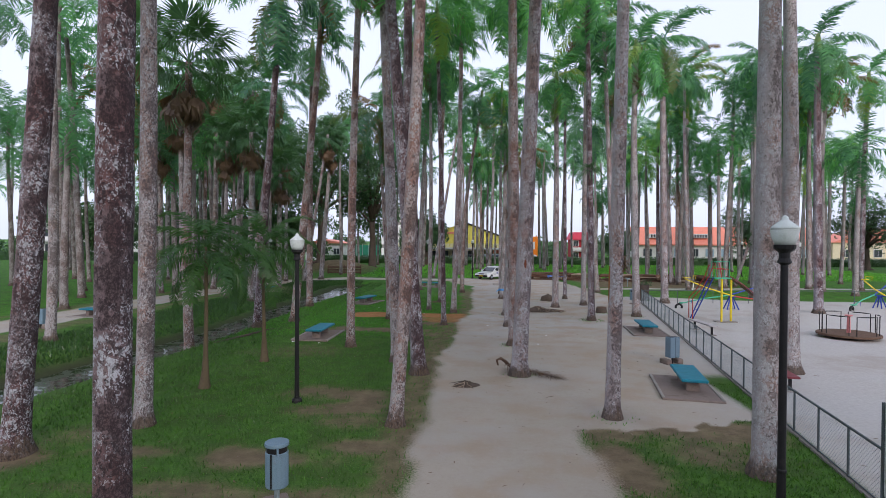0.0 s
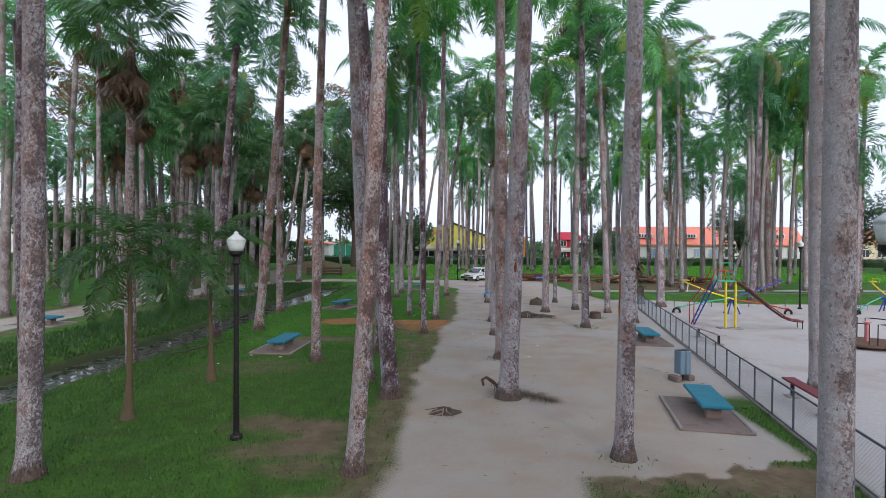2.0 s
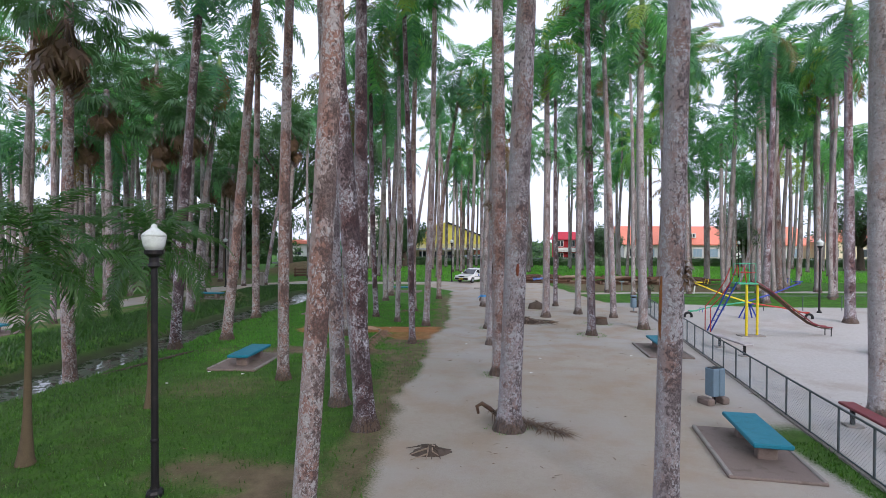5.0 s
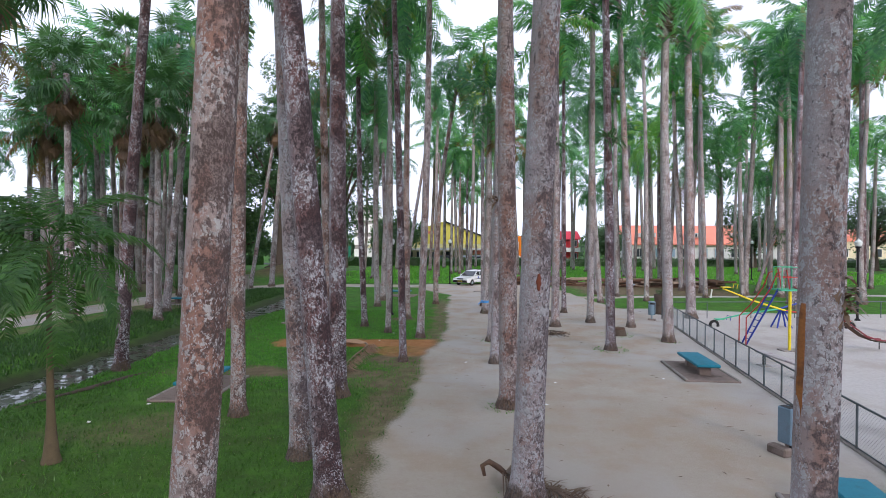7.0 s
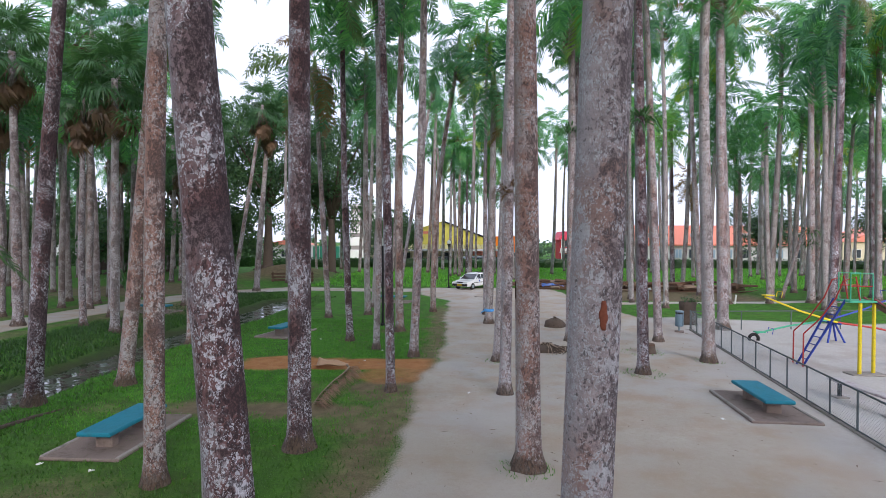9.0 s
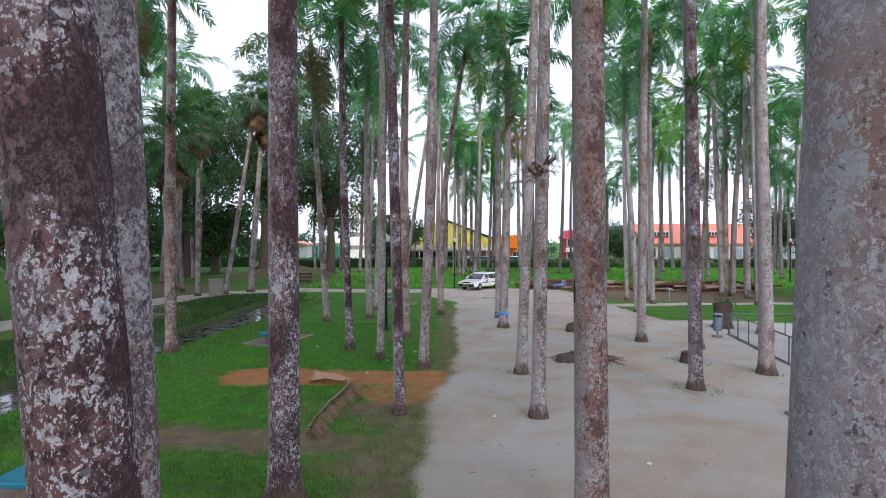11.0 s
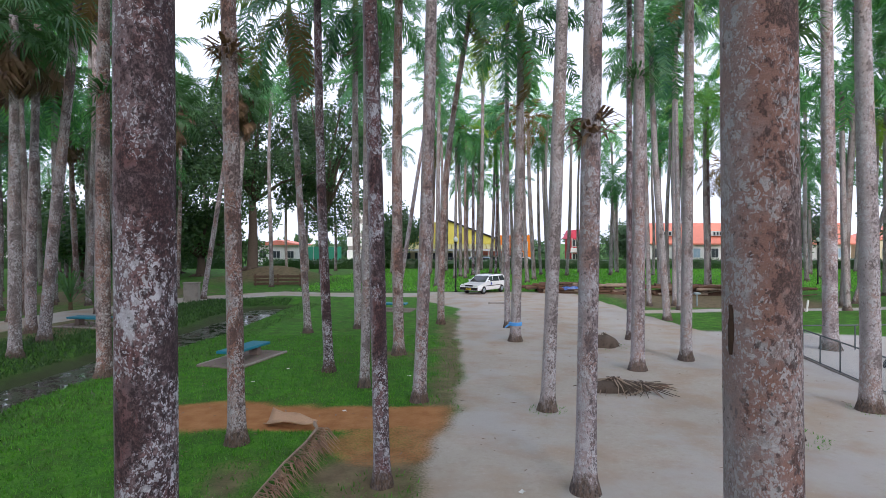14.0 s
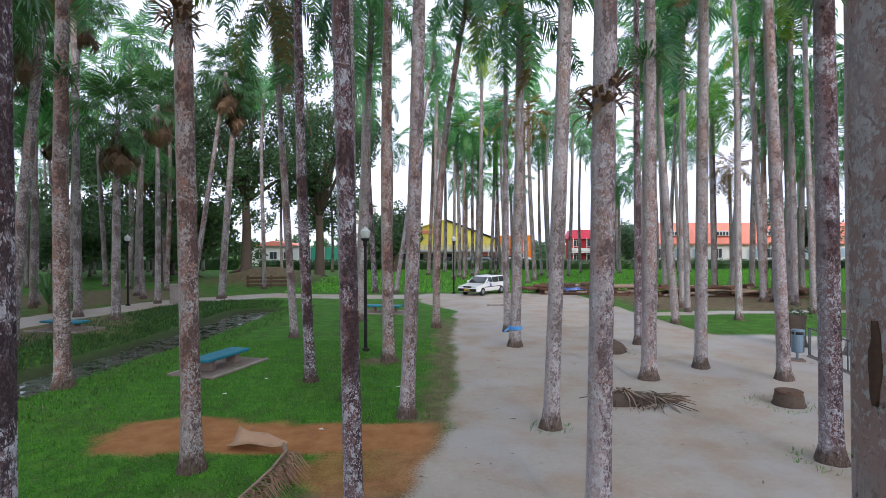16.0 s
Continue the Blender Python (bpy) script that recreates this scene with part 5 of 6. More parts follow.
def red_roof_block():
    root = thing("long_school_building", "long white building with a tall orange-red roof", "building")
    part("wall", Shape().box((52, 124, 1.9), (36, 10, 4.2), 0.05), PLASTER_WHITE, root)
    part("roof", Shape().add([(33.4, 118.4, 3.9), (70.6, 118.4, 3.9), (70.6, 122.5, 7.6), (33.4, 122.5, 7.6), (33.4, 129.6, 3.9), (70.6, 129.6, 3.9), (33.4, 126, 7.6), (70.6, 126, 7.6)],
                              [(0, 1, 2, 3), (3, 2, 7, 6), (4, 6, 7, 5), (0, 3, 6, 4), (1, 5, 7, 2), (0, 4, 5, 1)]), ROOF_RED, root)
    part("fascia", Shape().box((52, 118.35, 3.75), (37, 0.2, 0.3), 0.02), ROOF_RED, root)
    for i in range(11):
        window_at(root, 36 + i * 3.2, 118.95, 2.1, 1.8, 1.6, PALE_GLASS if i % 3 else None)
    for i in range(4):
        v = part("dormer_vent", Shape().box((38 + i * 9, 119.6, 5.6), (3.2, 0.9, 0.9), 0.03), WHITE_PAINT, root)
        for k in range(5):
            part("louvre", Shape().box((36.9 + i * 9 + k * 0.55, 119.1, 5.6), (0.3, 0.12, 0.6), 0.01), SHADE_GLASS, v)
    root2 = thing("cream_house", "cream low house with a red roof at the street", "building")
    part("wall", Shape().box((82, 122, 2.2), (18, 8, 4.6), 0.05), PLASTER_CREAM, root2)
    part("roof", prism([(72.4, 4.4), (82, 7.4), (91.6, 4.4)], 117.5, 127), ROOF_RED, root2)
    for i in range(5):
        window_at(root2, 75.5 + i * 3.2, 117.95, 2.2, 1.6, 1.5)


red_roof_block()


def white_block():
    root = thing("white_apartment_building", "three-storey white building with stacked balconies", "building")
    part("wall", Shape().box((-92, 125, 5.2), (22, 10, 10.8), 0.05), PLASTER_WHITE, root)
    part("roof", Shape().box((-92, 125, 10.75), (23.4, 11.4, 0.35), 0.05), WHITE_PAINT, root)
    for s in range(3):
        part("balcony", Shape().box((-92, 119.3, 0.4 + s * 3.4), (22.4, 1.6, 0.3), 0.03), WHITE_PAINT, root)
        part("balustrade", Shape().box((-92, 118.6, 1.0 + s * 3.4), (22.4, 0.1, 0.8), 0.02), PLASTER_WHITE, root)
        for i in range(7):
            window_at(root, -101.2 + i * 3.05, 119.95, 2.2 + s * 3.4, 1.5, 1.7)
    for i in range(8):
        part("column", Shape().box((-102.6 + i * 3.05, 118.75, 5.3), (0.25, 0.25, 10.6), 0.02), WHITE_PAINT, root)


white_block()


def low_house():
    root = thing("low_white_house", "low white house with a dull red roof at the street", "building")
    part("wall", Shape().box((-33, 121, 1.8), (9, 6, 3.8), 0.05), PLASTER_WHITE, root)
    part("roof", prism([(-38, 3.6), (-33, 4.5), (-28, 3.6)], 117.3, 124.6), ROOF_RED, root)
    for i in range(3):
        window_at(root, -35.6 + i * 2.5, 117.95, 1.9, 1.3, 1.2)
    root2 = thing("office_tower", "white multi-storey office block far behind the street", "building")
    for s in range(4):
        part("storey", Shape().box((-21.5, 142, 1.4 + s * 2.9), (5.6, 8, 2.0), 0.05), PLASTER_WHITE, root2)
        part("window_band", Shape().box((-21.5, 142, 2.9 + s * 2.9), (5.3, 7.6, 1.0), 0.02), TOWER_GLASS, root2)
    part("roof", Shape().box((-21.5, 142, 12.6), (6.0, 8.6, 0.4), 0.05), PLASTER_WHITE, root2)
    fence = thing("green_screen_fence", "bright green screen fence along the street", "fence")
    for i in range(5):
        part("panel", Shape().box((-25.4 + i * 1.2, 112, 1.9), (1.16, 0.06, 2.9), 0.01), GREEN_PAINT, fence)
        part("post", Shape().tube([(-26 + i * 1.2, 111.9, -0.1), (-26 + i * 1.2, 111.9, 3.5)], 0.05, 6), WHITE_PAINT, fence)


low_house()

street_mat = worn("asphalt", (0.06, 0.06, 0.062), 0.9, dirt=(0.03, 0.03, 0.03), scale=1.0)
solid("road", Shape().box((0, 109.5, 0.0), (260, 7, 0.06), 0.01), street_mat, "grey asphalt street behind the hedge", "road", "structure")


# ---- debris, stumps and fallen palm leaves ----
def debris_row():
    rnd = random.Random(8)
    for i in range(150):
        u = rnd.random()
        x, y = 6.2 + 17.5 * u + rnd.gauss(0, 0.5), 63.4 - 3.0 * u + rnd.gauss(0, 0.7)
        a = rnd.uniform(-25, 25) + (90 if rnd.random() < 0.12 else 0)
        l, r = rnd.uniform(0.9, 3.2), rnd.uniform(0.05, 0.17)
        s = Shape().tube([(-l / 2, 0, r), (-l * 0.1, 0.08, r * 1.1), (l / 2, rnd.uniform(-0.15, 0.15), r * rnd.uniform(0.9, 1.3))], [r, r * 0.9, r * 0.6], 7)
        solid("log", s, rnd.choice((WOOD_DEAD, WOOD_DEAD, WOOD_PALE, EARTH)), "dry brown palm log in the debris row", "log", m=pose(x, y, lie(x, y) + rnd.choice((0, 0.1, 0.22, 0.38, 0.5)), 0, rnd.uniform(-6, 6), a), group="heap of logs")
    s = Shape()
    n = 40
    for j in range(7):
        for i in range(n + 1):
            u = i / n
            v = j / 6 - 0.5
            s.v.append((6 + 18 * u, 63.6 - 3.0 * u + v * 2.8, -0.05 + 0.46 * math.cos(v * math.pi) * (0.6 + 0.5 * wob(i * 0.4, j, 0.8, 2))))
    s.f = [(j * (n + 1) + i, j * (n + 1) + i + 1, (j + 1) * (n + 1) + i + 1, (j + 1) * (n + 1) + i) for j in range(6) for i in range(n)]
    solid("earth_bank", s, EARTH, "low bank of brown earth and litter under the logs", "earth bank", "stuff", smooth=True)
    t = Shape()
    for j in range(7):
        for i in range(9):
            t.v.append((i * 0.26 - 1.0, j * 0.2 - 0.6, 0.28 + 0.16 * noise.noise(Vector((i * 0.6, j * 0.6, 3)))- 0.04 * ((i - 4) ** 2 * 0.2 + (j - 3) ** 2 * 0.3)))
    t.f = [(j * 9 + i, j * 9 + i + 1, (j + 1) * 9 + i + 1, (j + 1) * 9 + i) for j in range(6) for i in range(8)]
    tarp = solid("tarpaulin", t, worn("blue_tarp", (0.06, 0.16, 0.5), 0.5, dirt=(0.5, 0.5, 0.55), amount=0.8, scale=3), "crumpled blue and white tarpaulin on the debris", "tarpaulin", m=pose(8.7, 62.6, 0.22, 0, 0, 15))
    tarp.modifiers.new("thickness", "SOLIDIFY").thickness = 0.02


debris_row()


def mound_thing(name, x, y, rx, ry, h, mat, label, category, turn=0, strands=0):
    """A matted heap: rough dome with stray stalks."""
    rnd = random.Random(int(x * 71 + y * 13))
    root = thing(name, label, category, pose(x, y, lie(x, y), 0, 0, turn))
    s = Shape()
    n, k = 22, 9
    for j in range(k):
        u = j / (k - 1)
        for i in range(n):
            a = 2 * math.pi * i / n
            q = math.cos(u * math.pi / 2) ** 0.8 * (1 + 0.22 * noise.noise(Vector((math.cos(a) * 1.7 + x, math.sin(a) * 1.7 + y, u * 2))))
            s.v.append((rx * q * math.cos(a), ry * q * math.sin(a), -0.04 + h * math.sin(u * math.pi / 2) * (1 + 0.15 * noise.noise(Vector((a * 2, u * 3, x))))))
    s.f = [(j * n + i, j * n + (i + 1) % n, (j + 1) * n + (i + 1) % n, (j + 1) * n + i) for j in range(k - 1) for i in range(n)]
    part("mound", s, mat, root, smooth=True)
    for _ in range(strands):
        a = rnd.uniform(0, 360)
        l = rnd.uniform(0.5, 0.9)
        p = [(rnd.uniform(-0.25, 0.25) * rx, rnd.uniform(-0.3, 0.3) * ry, h * rnd.uniform(0.85, 1.15)), (rx * l * 0.7, rnd.uniform(-0.12, 0.12), h * 0.62), (rx * l * rnd.uniform(1.2, 1.6), rnd.uniform(-0.25, 0.25), 0.02)]
        part("stalk", Shape().tube(p, [0.02, 0.015, 0.008], 4), WOOD_PALE if rnd.random() < 0.4 else THATCH, root, m=pose(0, 0, 0, 0, 0, a) @ Matrix.Diagonal((1, 1, 1, 1)))
    return root


mound_thing("leaf_heap", 3.75, 34.2, 0.75, 0.42, 0.3, THATCH, "heap of matted dry palm fibre on sand", "leaf heap", 16, 70)
mound_thing("leaf_heap", 4.5, 34.3, 0.9, 0.26, 0.14, WOOD_DEAD, "flat pile of dry palm stalks on sand", "leaf heap", 14, 40)
mound_thing("palm_stump", 5.15, 40.3, 0.52, 0.45, 0.46, THATCH, "dark rounded palm stump on sand", "stump", 0, 8)
mound_thing("leaf_heap", -0.25, 16.6, 0.42, 0.22, 0.14, THATCH, "small flat heap of dead palm fibre on sand", "leaf heap", 5, 14)


def cut_stump(x, y, r, h, label):
    root = thing("cut_stump", label, "stump", pose(x, y, lie(x, y)))
    part("stem", Shape().lathe([(r * 1.25, -0.05), (r, 0.2), (r * 0.95, h * 0.7), (r * 1.05, h)], 16), THATCH, root, smooth=True)
    rnd = random.Random(4)
    blobs = [(rnd.gauss(0, r * 0.5), rnd.gauss(0, r * 0.5), h + 0.1, 0.3) for _ in range(5)]
    tagged(part("ferns", leaf_cloud(rnd, blobs, 300, 0.07), HEDGE_LEAF, root, "green ferns on top"), kind="stuff")


def low_stump(x, y, r, h, label):
    root = thing("low_stump", label, "stump", pose(x, y, lie(x, y)))
    part("stem", Shape().lathe([(r * 1.3, -0.05), (r * 1.1, 0.08), (r, h * 0.8), (r * 0.92, h - 0.035)], 14), THATCH, root, smooth=True)
    part("rim", Shape().lathe([(r * 0.98, h - 0.03), (r * 1.0, h + 0.01), (r * 0.86, h + 0.025), (r * 0.74, h - 0.02)], 14), WOOD_DEAD, root, "weathered brown rim")
    part("hollow", Shape().lathe([(r * 0.76, h - 0.03), (r * 0.7, h - 0.012)], 14), DARK_METAL, root, "dark rotten hollow")


low_stump(7.55, 34.0, 0.3, 0.32, "low hollow dark palm stump on the sand")
cut_stump(12.3, 41.7, 0.42, 1.15, "tall dark cut palm stump with ferns on it")


def fallen_frond(x, y):
    root = thing("fallen_frond", "fallen dry palm frond with a broad pale sheath", "palm frond", pose(x, y, lie(x, y) + 0.02))
    s = Shape()
    nx, ny = 9, 7
    for i in range(nx):
        for j in range(ny):
            u, v = i / (nx - 1), j / (ny - 1) - 0.5
            w = 0.62 * (1 - 0.72 * u)
            s.v.append((-1.15 + 1.15 * u, 0.3 - 0.4 * u + v * w, 0.03 + (0.75 if v > 0 else 0.3) * w * abs(v) ** 1.3 + 0.1 * u + 0.03 * math.sin(9 * u + 5 * v)))
    s.f = [(i * ny + j, (i + 1) * ny + j, (i + 1) * ny + j + 1, i * ny + j + 1) for i in range(nx - 1) for j in range(ny - 1)]
    sh = part("sheath", s, HUSK, root, "pale dry boat-shaped sheath", True)
    sh.modifiers.new("thickness", "SOLIDIFY").thickness = 0.015
    line = [(-0.05, -0.08, 0.12), (0.12, -0.5, 0.15), (0.1, -1.2, 0.13), (-0.04, -2.1, 0.1), (-0.12, -3.2, 0.06), (-0.1, -4.2, 0.02)]
    part("stalk", Shape().tube(line, [0.045, 0.035, 0.03, 0.022, 0.015, 0.006], 6), WOOD_PALE, root, smooth=True)
    rnd = random.Random(2)
    leaf = Shape()
    pts = [Vector(p) for p in line]
    for k in range(260):
        u = 0.9 + (len(pts) - 2.0) * rnd.random()
        i = min(int(u), len(pts) - 2)
        p = pts[i].lerp(pts[i + 1], u - i)
        d = Vector((rnd.uniform(0.35, 0.9), rnd.uniform(-0.9, -0.5), rnd.uniform(-0.04, 0.14)))
        d.normalize()
        l = rnd.uniform(0.5, 0.95)
        side = Vector((-d.y, d.x, 0)) * 0.01
        q = p + d * l * 0.5 + Vector((0, 0, 0.05))
        e = p + d * l
        e.z = 0.02
        leaf.add([p - side, p + side, q + side, q - side, e], [(0, 1, 2, 3), (3, 2, 4)])
    tagged(part("leaflet_mat", leaf, STRAW_LEAF, root, "thin dry brown leaflets"), kind="stuff")


fallen_frond(-3.35, 30.95)


def dry_frond_on_sand():
    """A dead frond lying behind a palm foot, its stalk end hooked up."""
    root = thing("dead_frond", "dead brown palm frond with a hooked stalk on sand", "palm frond", pose(1.43, 18.07, 0))
    line = [(-0.66, 0.42, 0.2), (-0.7, 0.45, 0.36), (-0.58, 0.48, 0.42), (-0.4, 0.5, 0.3), (-0.2, 0.55, 0.1), (0.2, 0.5, 0.05), (0.7, 0.1, 0.04), (1.15, -0.35, 0.02)]
    part("stalk", Shape().tube(line, [0.03, 0.045, 0.05, 0.055, 0.04, 0.03, 0.02, 0.008], 7), WOOD_DEAD, root, smooth=True)
    rnd = random.Random(9)
    leaf = Shape()
    pts = [Vector(p) for p in line]
    for k in range(210):
        u = 3.3 + 3.6 * rnd.random()
        i = min(int(u), len(pts) - 2)
        p = pts[i].lerp(pts[i + 1], u - i)
        d = Vector((rnd.uniform(-0.2, 1.0), rnd.uniform(-1.0, -0.1) if rnd.random() < 0.7 else rnd.uniform(0.1, 0.8), 0)).normalized()
        l = rnd.uniform(0.3, 0.7)
        side = Vector((-d.y, d.x, 0)) * 0.014
        q = p + d * l * 0.5 + Vector((0, 0, 0.035))
        e = p + d * l
        e.z = 0.015
        leaf.add([p - side, p + side, q + side, q - side, e], [(0, 1, 2, 3), (3, 2, 4)])
    tagged(part("leaflet_mat", leaf, DEAD_LEAF, root, "matted dry brown leaflets"), kind="stuff")


dry_frond_on_sand()


def plinth(x, y):
    root = thing("concrete_cabinet", "pale concrete service cabinet beside the path", "cabinet", pose(x, y, lie(x, y), 0, 0, 12))
    part("body", Shape().box((0, 0, 0.6), (0.95, 0.6, 1.25), 0.03), CONCRETE, root)
    part("cap", Shape().box((0, 0, 1.25), (1.05, 0.7, 0.07), 0.02), CONCRETE, root)


plinth(-18.3, 56.0)


def plank_barrier(x, y, turn):
    root = thing("plank_barrier", "low brown wooden plank barrier before the earth mound", "barrier", pose(x, y, lie(x, y) - 0.1, 0, 0, turn))
    for px in (-2.0, 0.0, 2.0):
        part("post", Shape().box((px, 0, 0.55), (0.14, 0.14, 1.3), 0.02), WOOD_DEAD, root)
    for z in (0.3, 0.62, 0.95):
        part("plank", Shape().box((0, -0.09, z), (4.3, 0.05, 0.22), 0.01), WOOD_DEAD, root)


plank_barrier(-16.9, 69.5, 8)


def strap_shrub(x, y, h, mat, count, label, seed):
    rnd = random.Random(seed)
    root = thing("strap_leaf_shrub", label, "shrub", pose(x, y, lie(x, y)))
    part("stem", Shape().tube([(0, 0, -0.1), (0, 0, h * 0.3)], [0.12, 0.08], 8), STEM_BROWN, root)
    for k in range(count):
        a = k * 2.4
        up = rnd.uniform(0.4, 1.5)
        l = h * rnd.uniform(0.7, 1.0)
        d = Vector((math.cos(a) * math.cos(up), math.sin(a) * math.cos(up), math.sin(up)))
        side = Vector((-math.sin(a), math.cos(a), 0)) * 0.045
        p = Vector((0, 0, h * rnd.uniform(0.1, 0.35)))
        q = p + d * l * 0.55
        e = q + Vector((d.x * 0.45, d.y * 0.45, -0.35 + 0.3 * d.z)) * l
        part("leaf", Shape().add([p - side, p + side, q + side, q - side, e], [(0, 1, 2, 3), (3, 2, 4)]), mat, root)


strap_shrub(-23.2, 51.2, 3.2, FAN_LEAF, 34, "dark strap-leaved shrub under the palms", 1)
strap_shrub(-21.3, 50.6, 1.9, YOUNG_LEAF, 16, "young yellow-green strap-leaved plant", 2)
solid("sign_post", Shape().tube([(0, 0, -0.1), (0, 0, 0.75)], 0.05, 8).box((0, 0, 0.8), (0.34, 0.3, 0.12), 0.02), GALV, "short grey post with a square head", "post", m=pose(14.3, 53.4, 0))
solid("marker_post", Shape().box((0, 0, 0.3), (0.1, 0.08, 0.7), 0.02), WHITE_PAINT, "small white marker post in the grass", "post", m=pose(19.4, 51.0, 0, 0, 8, 0))
square_bin(-20.7, 25.3, 0)


def notice_board(x, y, turn):
    root = thing("notice_board", "pale grey blank notice board on two steel posts", "sign", pose(x, y, lie(x, y), 0, 0, turn))
    for px in (-0.36, 0.36):
        part("post", Shape().tube([(px, 0.03, -0.1), (px, 0.03, 1.84)], 0.024, 8), FENCE_STEEL, root)
    part("panel", Shape().box((0, 0, 1.1), (0.86, 0.03, 1.4), 0.008), WHITE_PAINT, root, "pale grey panel")


notice_board(6.24, 8.86, 80.6)

solid("edging_log", Shape().tube([(-10.9, 22.6, -0.06), (-10.2, 24.3, 0.0), (-9.85, 25.6, 0.01), (-9.6, 26.6, -0.05)], [0.05, 0.07, 0.06, 0.04], 8), THATCH, "dark log edging along the ditch bank", "log")
solid("drain_pipe", Shape().tube([(1.6, 54.6, 0.05), (3.0, 54.8, 0.05)], 0.06, 8), CONCRETE, "short grey pipe lying on the sand", "pipe")


def band(x, y, z, r):
    s = Shape().lathe([(r, z), (r + 0.03, z + 0.02), (r + 0.03, z + 0.12), (r, z + 0.14)], 16)
    root = thing("tied_cloth", "bright blue cloth tied round a palm trunk", "cloth", pose(x, y, 0))
    part("cloth", s, worn("blue_cloth", (0.10, 0.35, 0.75), 0.8, dirt=(0.05, 0.15, 0.4)), root)
    part("knot", Shape().tube([(-r, -0.05, z + 0.05), (-r - 0.12, -0.08, z - 0.02), (-r - 0.2, -0.1, z - 0.1)], [0.05, 0.035, 0.02], 6), worn("blue_cloth_end", (0.12, 0.4, 0.8), 0.8), root)


band(1.92, 41.35, 0.62, 0.235)


# ---- tufts clinging to trunks ----
def air_plant(x, y, z, r, size, mat, label):
    rnd = random.Random(int(z * 100 + x * 10))
    s = Shape()
    for k in range(70):
        a = rnd.uniform(0, 2 * math.pi)
        base = Vector((r * math.cos(a), r * math.sin(a), rnd.uniform(-0.2, 0.2)))
        d = Vector((math.cos(a), math.sin(a), rnd.uniform(-0.6, 0.9))).normalized()
        l = size * rnd.uniform(0.5, 1.0)
        side = Vector((-math.sin(a), math.cos(a), 0)) * 0.03
        mid = base + d * l * 0.6
        tip = base + d * l + Vector((0, 0, -0.35 * l))
        s.add([base - side, base + side, mid + side, mid - side, tip], [(0, 1, 2, 3), (3, 2, 4)])
    solid("air_plant", s, mat, label, "plant", m=pose(x, y, z))


air_plant(5.1, 36.44, 9.0, 0.17, 0.9, FAN_LEAF, "green fern tuft clinging to a palm trunk")
air_plant(1.68, 28.12, 5.7, 0.17, 0.5, DEAD_LEAF, "brown dry fern tuft clinging to a palm trunk")
air_plant(-4.86, 30.06, 7.6, 0.16, 0.5, DEAD_LEAF, "brown dry fern tuft clinging to a palm trunk")
air_plant(-10.66, 35.3, 8.4, 0.19, 0.7, FAN_LEAF, "green fern tuft clinging to a palm trunk")
air_plant(-9.3, 28.72, 7.8, 0.2, 0.6, FAN_LEAF, "green fern tuft clinging to a palm trunk")
air_plant(6.15, 30.63, 8.2, 0.18, 0.8, FAN_LEAF, "green fern tuft clinging to a palm trunk")
air_plant(24.95, 51.78, 5.0, 0.24, 0.8, HEDGE_LEAF, "dense green creeper on a palm trunk")
air_plant(24.95, 51.78, 4.2, 0.24, 0.7, HEDGE_LEAF, "dense green creeper on a palm trunk")
air_plant(3.56, 13.96, 3.75, 0.06, 0.22, DEAD_LEAF, "small brown dry fern tuft on a palm trunk")


# ---- grass blades ----
def grass_patch(name, count, place, height, width, mat, label, seed):
    rnd = np.random.RandomState(seed)
    v = []
    while len(v) < count * 3:
        x, y = place(rnd)
        if sand_amount(x, y) > 0.45 or clay_amount(x, y) > 0.35 or dirt_amount(x, y) > 0.3 + 0.5 * rnd.rand() or ditch_depth(x, y) > 0.36:
            continue
        a = rnd.rand() * 6.283
        w, h = width * (0.6 + 0.8 * rnd.rand()), height * (0.4 + 0.9 * rnd.rand())
        z = lie(x, y) - 0.01
        ox, oy = math.cos(a) * w, math.sin(a) * w
        lx, ly = (rnd.rand() - 0.5) * h * 1.1, (rnd.rand() - 0.5) * h * 1.1
        v += [(x - ox, y - oy, z), (x + ox, y + oy, z), (x + lx, y + ly, z + h)]
    me = bpy.data.meshes.new(name)
    me.from_pydata(v, [], [(3 * i, 3 * i + 1, 3 * i + 2) for i in range(len(v) // 3)])
    me.materials.append(mat)
    tagged(new(name, me), label, "grass", kind="stuff")


# near lawn and verge blades carry the shade in their colour
grass_patch("lawn_grass", 34000, lambda r: (-11.3 + 11.0 * r.rand(), 6.5 + 18.5 * r.rand() ** 1.1), 0.075, 0.012, SHADED_GRASS, "short green lawn grass along the path, coloured as in shade", 1)
grass_patch("lawn_grass", 30000, lambda r: (-11.3 + 11.0 * r.rand(), 24.5 + 18 * r.rand()), 0.075, 0.013, GRASS_BLADE, "short bright green lawn grass along the path", 6)
grass_patch("verge_grass", 6000, lambda r: (2.2 + 6.5 * r.rand(), 7.5 + 10 * r.rand()), 0.08, 0.013, SHADED_GRASS, "short grass beside the fence and tables", 2)
grass_patch("bank_grass", 14000, lambda r: (-19 + 10 * r.rand(), 12 + 43 * r.rand()), 0.11, 0.02, BANK_GRASS, "rough grass on the ditch banks", 3)
grass_patch("bank_weeds", 26000, lambda r: (-18.5 + 6.5 * r.rand(), 12 + 46 * r.rand()), 0.15, 0.024, HEDGE_LEAF, "dark low weeds on the far ditch bank", 5)
grass_patch("tall_grass", 42000, lambda r: (-14 + 70 * r.rand(), 64 + 38 * r.rand()), 0.2, 0.06, TALL_GRASS, "tall bright green grass before the hedge", 4)


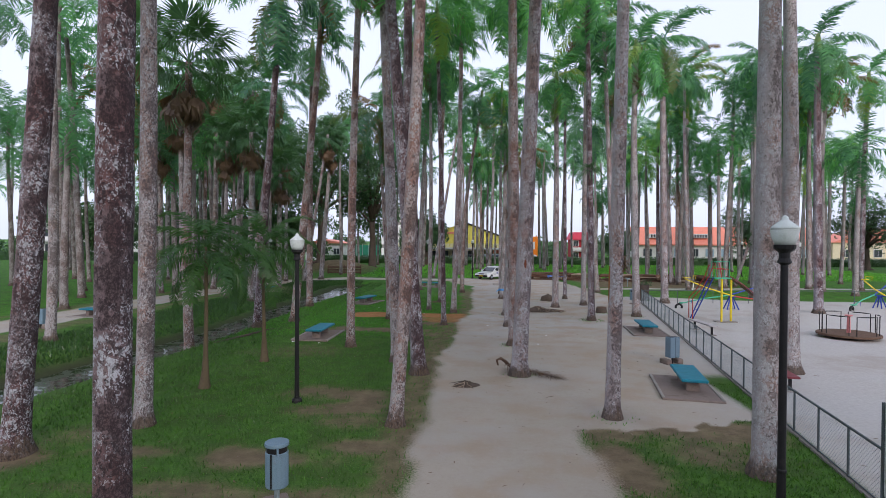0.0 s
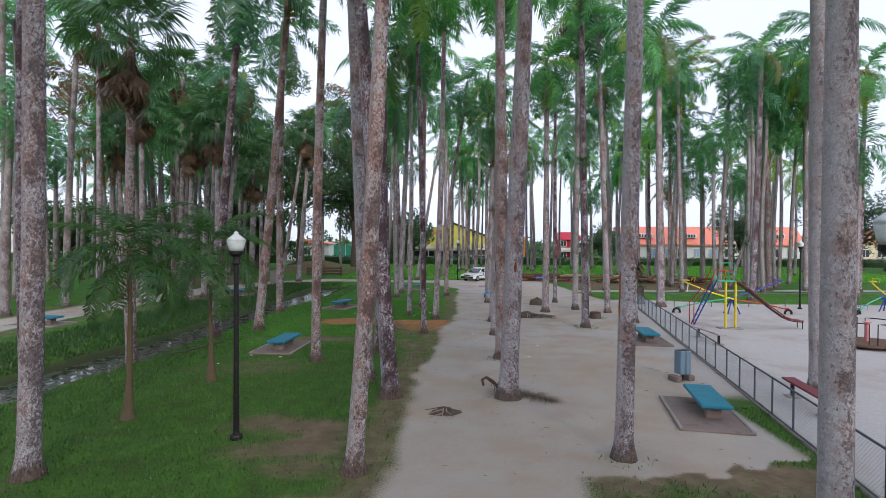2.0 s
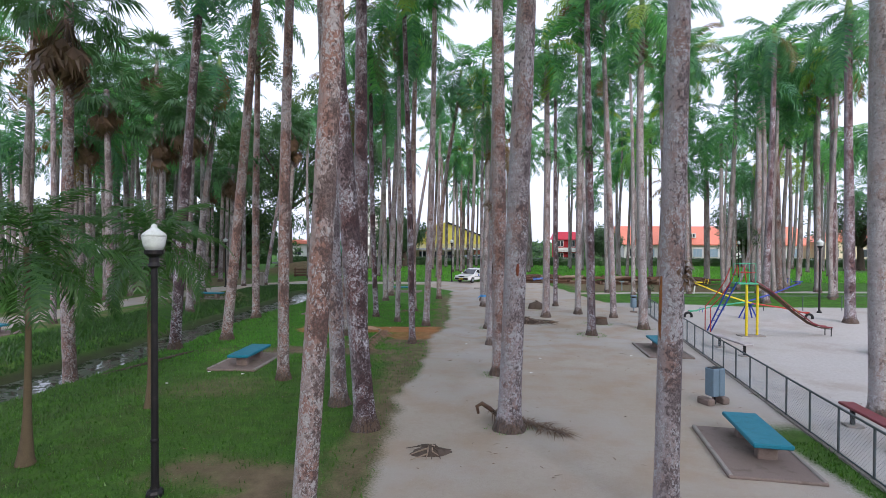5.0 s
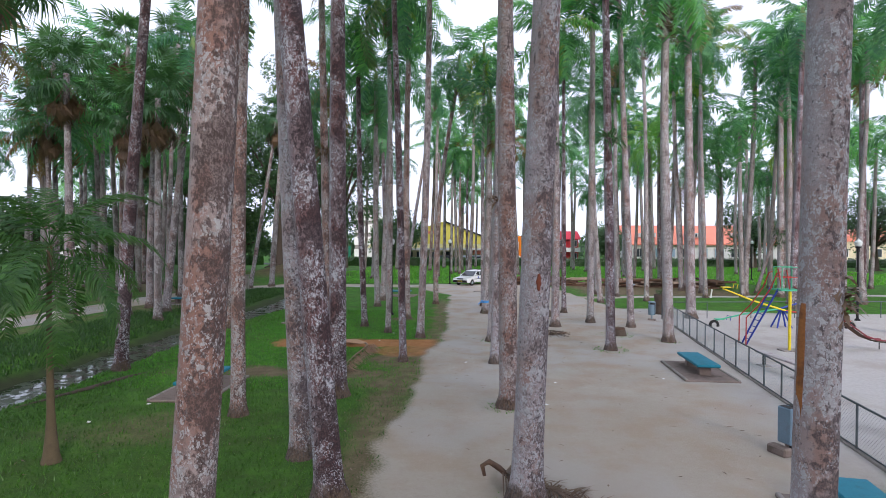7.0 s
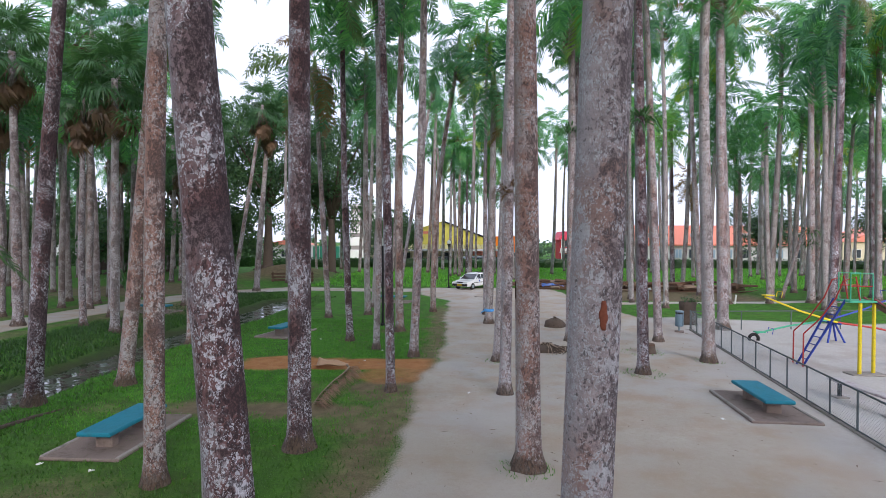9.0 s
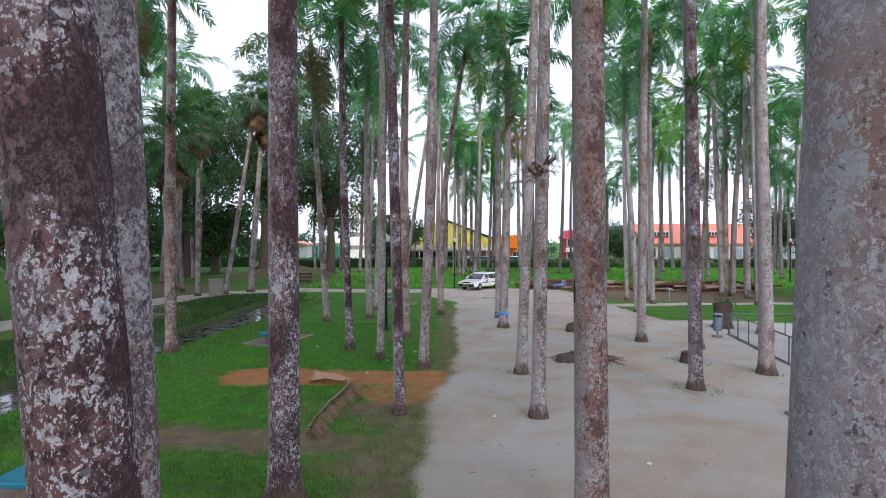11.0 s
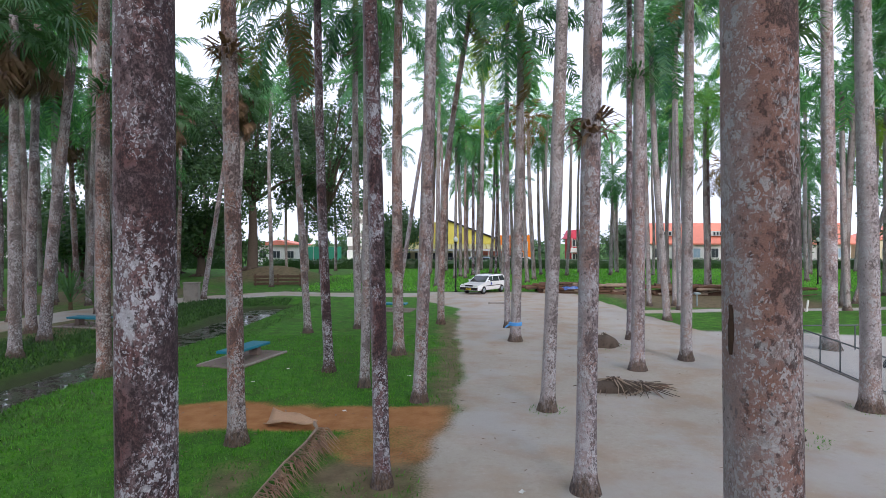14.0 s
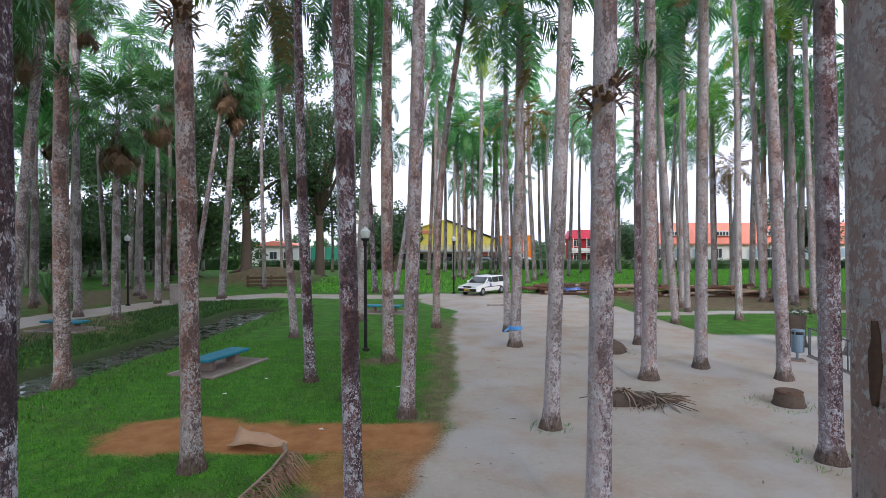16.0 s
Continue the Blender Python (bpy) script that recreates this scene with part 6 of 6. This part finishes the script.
def litter():
    rnd = random.Random(14)
    spots = ((-3.0, 32.0), (-6.1, 34.6), (-2.6, 33.8), (-5.6, 36.2), (-1.8, 35.4), (-7.6, 22.9), (-6.4, 22.6), (3.2, 25.4), (6.6, 26.0), (0.6, 28.0), (-4.1, 27.6), (-8.2, 21.5), (2.6, 23.2), (-2.3, 20.7))
    for x, y in spots:
        s = Shape()
        for j in range(3):
            for i in range(3):
                s.v.append((0.05 * (i - 1), 0.04 * (j - 1), 0.012 + 0.025 * rnd.random()))
        s.f = [(0, 1, 4, 3), (1, 2, 5, 4), (3, 4, 7, 6), (4, 5, 8, 7)]
        ob = solid("paper_scrap", s, WHITE_PAINT, "small crumpled white paper scrap on the ground", "paper", m=pose(x, y, lie(x, y) + 0.02, 0, 0, rnd.uniform(0, 180)), group="scraps of litter")
        ob.modifiers.new("thickness", "SOLIDIFY").thickness = 0.004


litter()


def bark_wound(x, y, z, r, w, h, turn, label, colour):
    """Rusty scar where the bark has come away, standing slightly proud of the trunk."""
    s = Shape()
    n, k = 7, 12
    for j in range(k):
        v = j / (k - 1)
        for i in range(n):
            u = i / (n - 1) - 0.5
            taper = math.sin(math.pi * (0.08 + 0.84 * v)) ** 0.6
            a = -math.pi / 2 + (u + 0.22 * noise.noise(Vector((u, v * 5, x)))) * w / r * taper
            q = r + 0.012 * math.cos(math.pi * u)
            s.v.append((q * math.cos(a), q * math.sin(a), (v - 0.5) * h))
    s.f = [(j * n + i, j * n + i + 1, (j + 1) * n + i + 1, (j + 1) * n + i) for j in range(k - 1) for i in range(n - 1)]
    ob = solid("bark_scar", s, worn("rusty_scar", colour, 0.9, dirt=(0.10, 0.045, 0.025), amount=0.9, scale=4), label, "bark scar", m=pose(x, y, z, 0, 0, turn), smooth=True)
    ob.modifiers.new("thickness", "SOLIDIFY").thickness = 0.02


bark_wound(3.415, 13.98, 3.2, 0.172, 0.13, 0.98, -65, "orange-brown scar in the bark of a palm", (0.33, 0.13, 0.045))
bark_wound(1.56, 18.07, 3.57, 0.245, 0.085, 0.27, 6, "small red-brown scar in the bark of a palm", (0.20, 0.06, 0.035))


bark_wound(1.57, 23.11, 3.34, 0.224, 0.06, 0.32, -81, "dark brown hollow in the bark of a palm", (0.075, 0.045, 0.032))


def treeline():
    """Low woods and gardens far behind the street."""
    rnd = random.Random(31)
    blobs = []
    for i in range(170):
        x = -230 + 470 * i / 169 + rnd.uniform(-1.5, 1.5)
        h = rnd.uniform(2.5, 5.2)
        blobs += [(x, 165 + rnd.uniform(-6, 6), h * 0.4, 2.3), (x + rnd.uniform(-1, 1), 165 + rnd.uniform(-6, 6), h, rnd.uniform(1.3, 2.3))]
    solid("far_woods", leaf_cloud(rnd, blobs, 16, 0.6), TREE_LEAF, "far dark green trees behind the street", "trees", "stuff")


treeline()


def ground_litter():
    """Dead leaflets, twigs and crumbs scattered over sand and lawn."""
    rnd = random.Random(77)
    s = Shape()
    while len(s.f) < 900:
        x, y = rnd.uniform(-9, 11.5), 7 + 44 * rnd.random() ** 1.2
        if ditch_depth(x, y) > 0.1 or (sand_amount(x, y) > 0.5 and rnd.random() < 0.35):
            continue
        a = rnd.uniform(0, 6.28)
        l, w = rnd.uniform(0.02, 0.11), rnd.uniform(0.006, 0.02)
        c, d = math.cos(a), math.sin(a)
        z = lie(x, y) + 0.012
        s.add([(x - c * l, y - d * l, z), (x + d * w, y - c * w, z + 0.01), (x + c * l, y + d * l, z + 0.004), (x - d * w, y + c * w, z + 0.008)], [(0, 1, 2, 3)])
    solid("leaf_litter", s, DEAD_LEAF, "scattered dead leaflets and twigs on the ground", "leaf litter", "stuff")


ground_litter()


def foot_tufts():
    """Grass left standing round the feet of palms on the sand."""
    rnd = random.Random(51)
    s = Shape()
    for x, y, r, n in ((1.54, 23.02, 0.42, 150), (1.70, 32.31, 0.36, 70), (6.28, 30.63, 0.55, 170), (1.41, 18.07, 0.4, 60), (-1.62, 28.28, 0.45, 120), (7.4, 34.0, 0.6, 130),
                       (-1.80, 13.05, 0.35, 60), (-1.34, 32.96, 0.4, 90), (3.37, 13.98, 0.45, 60), (5.15, 40.3, 0.7, 60), (9.19, 32.42, 0.4, 50), (12.6, 41.7, 0.7, 80)):
        for _ in range(n):
            a, q = rnd.uniform(0, 6.28), r * rnd.uniform(0.75, 1.35)
            px, py = x + q * math.cos(a), y + q * math.sin(a)
            h, w = rnd.uniform(0.03, 0.09), 0.012
            z = lie(px, py) - 0.01
            ox, oy = rnd.uniform(-1, 1) * w, rnd.uniform(-1, 1) * w
            s.add([(px - ox, py - oy, z), (px + ox, py + oy, z), (px + rnd.uniform(-0.06, 0.06), py + rnd.uniform(-0.06, 0.06), z + h)], [(0, 1, 2)])
    solid("foot_grass", s, GRASS_BLADE, "grass tufts round the feet of palms", "grass", "stuff")


foot_tufts()
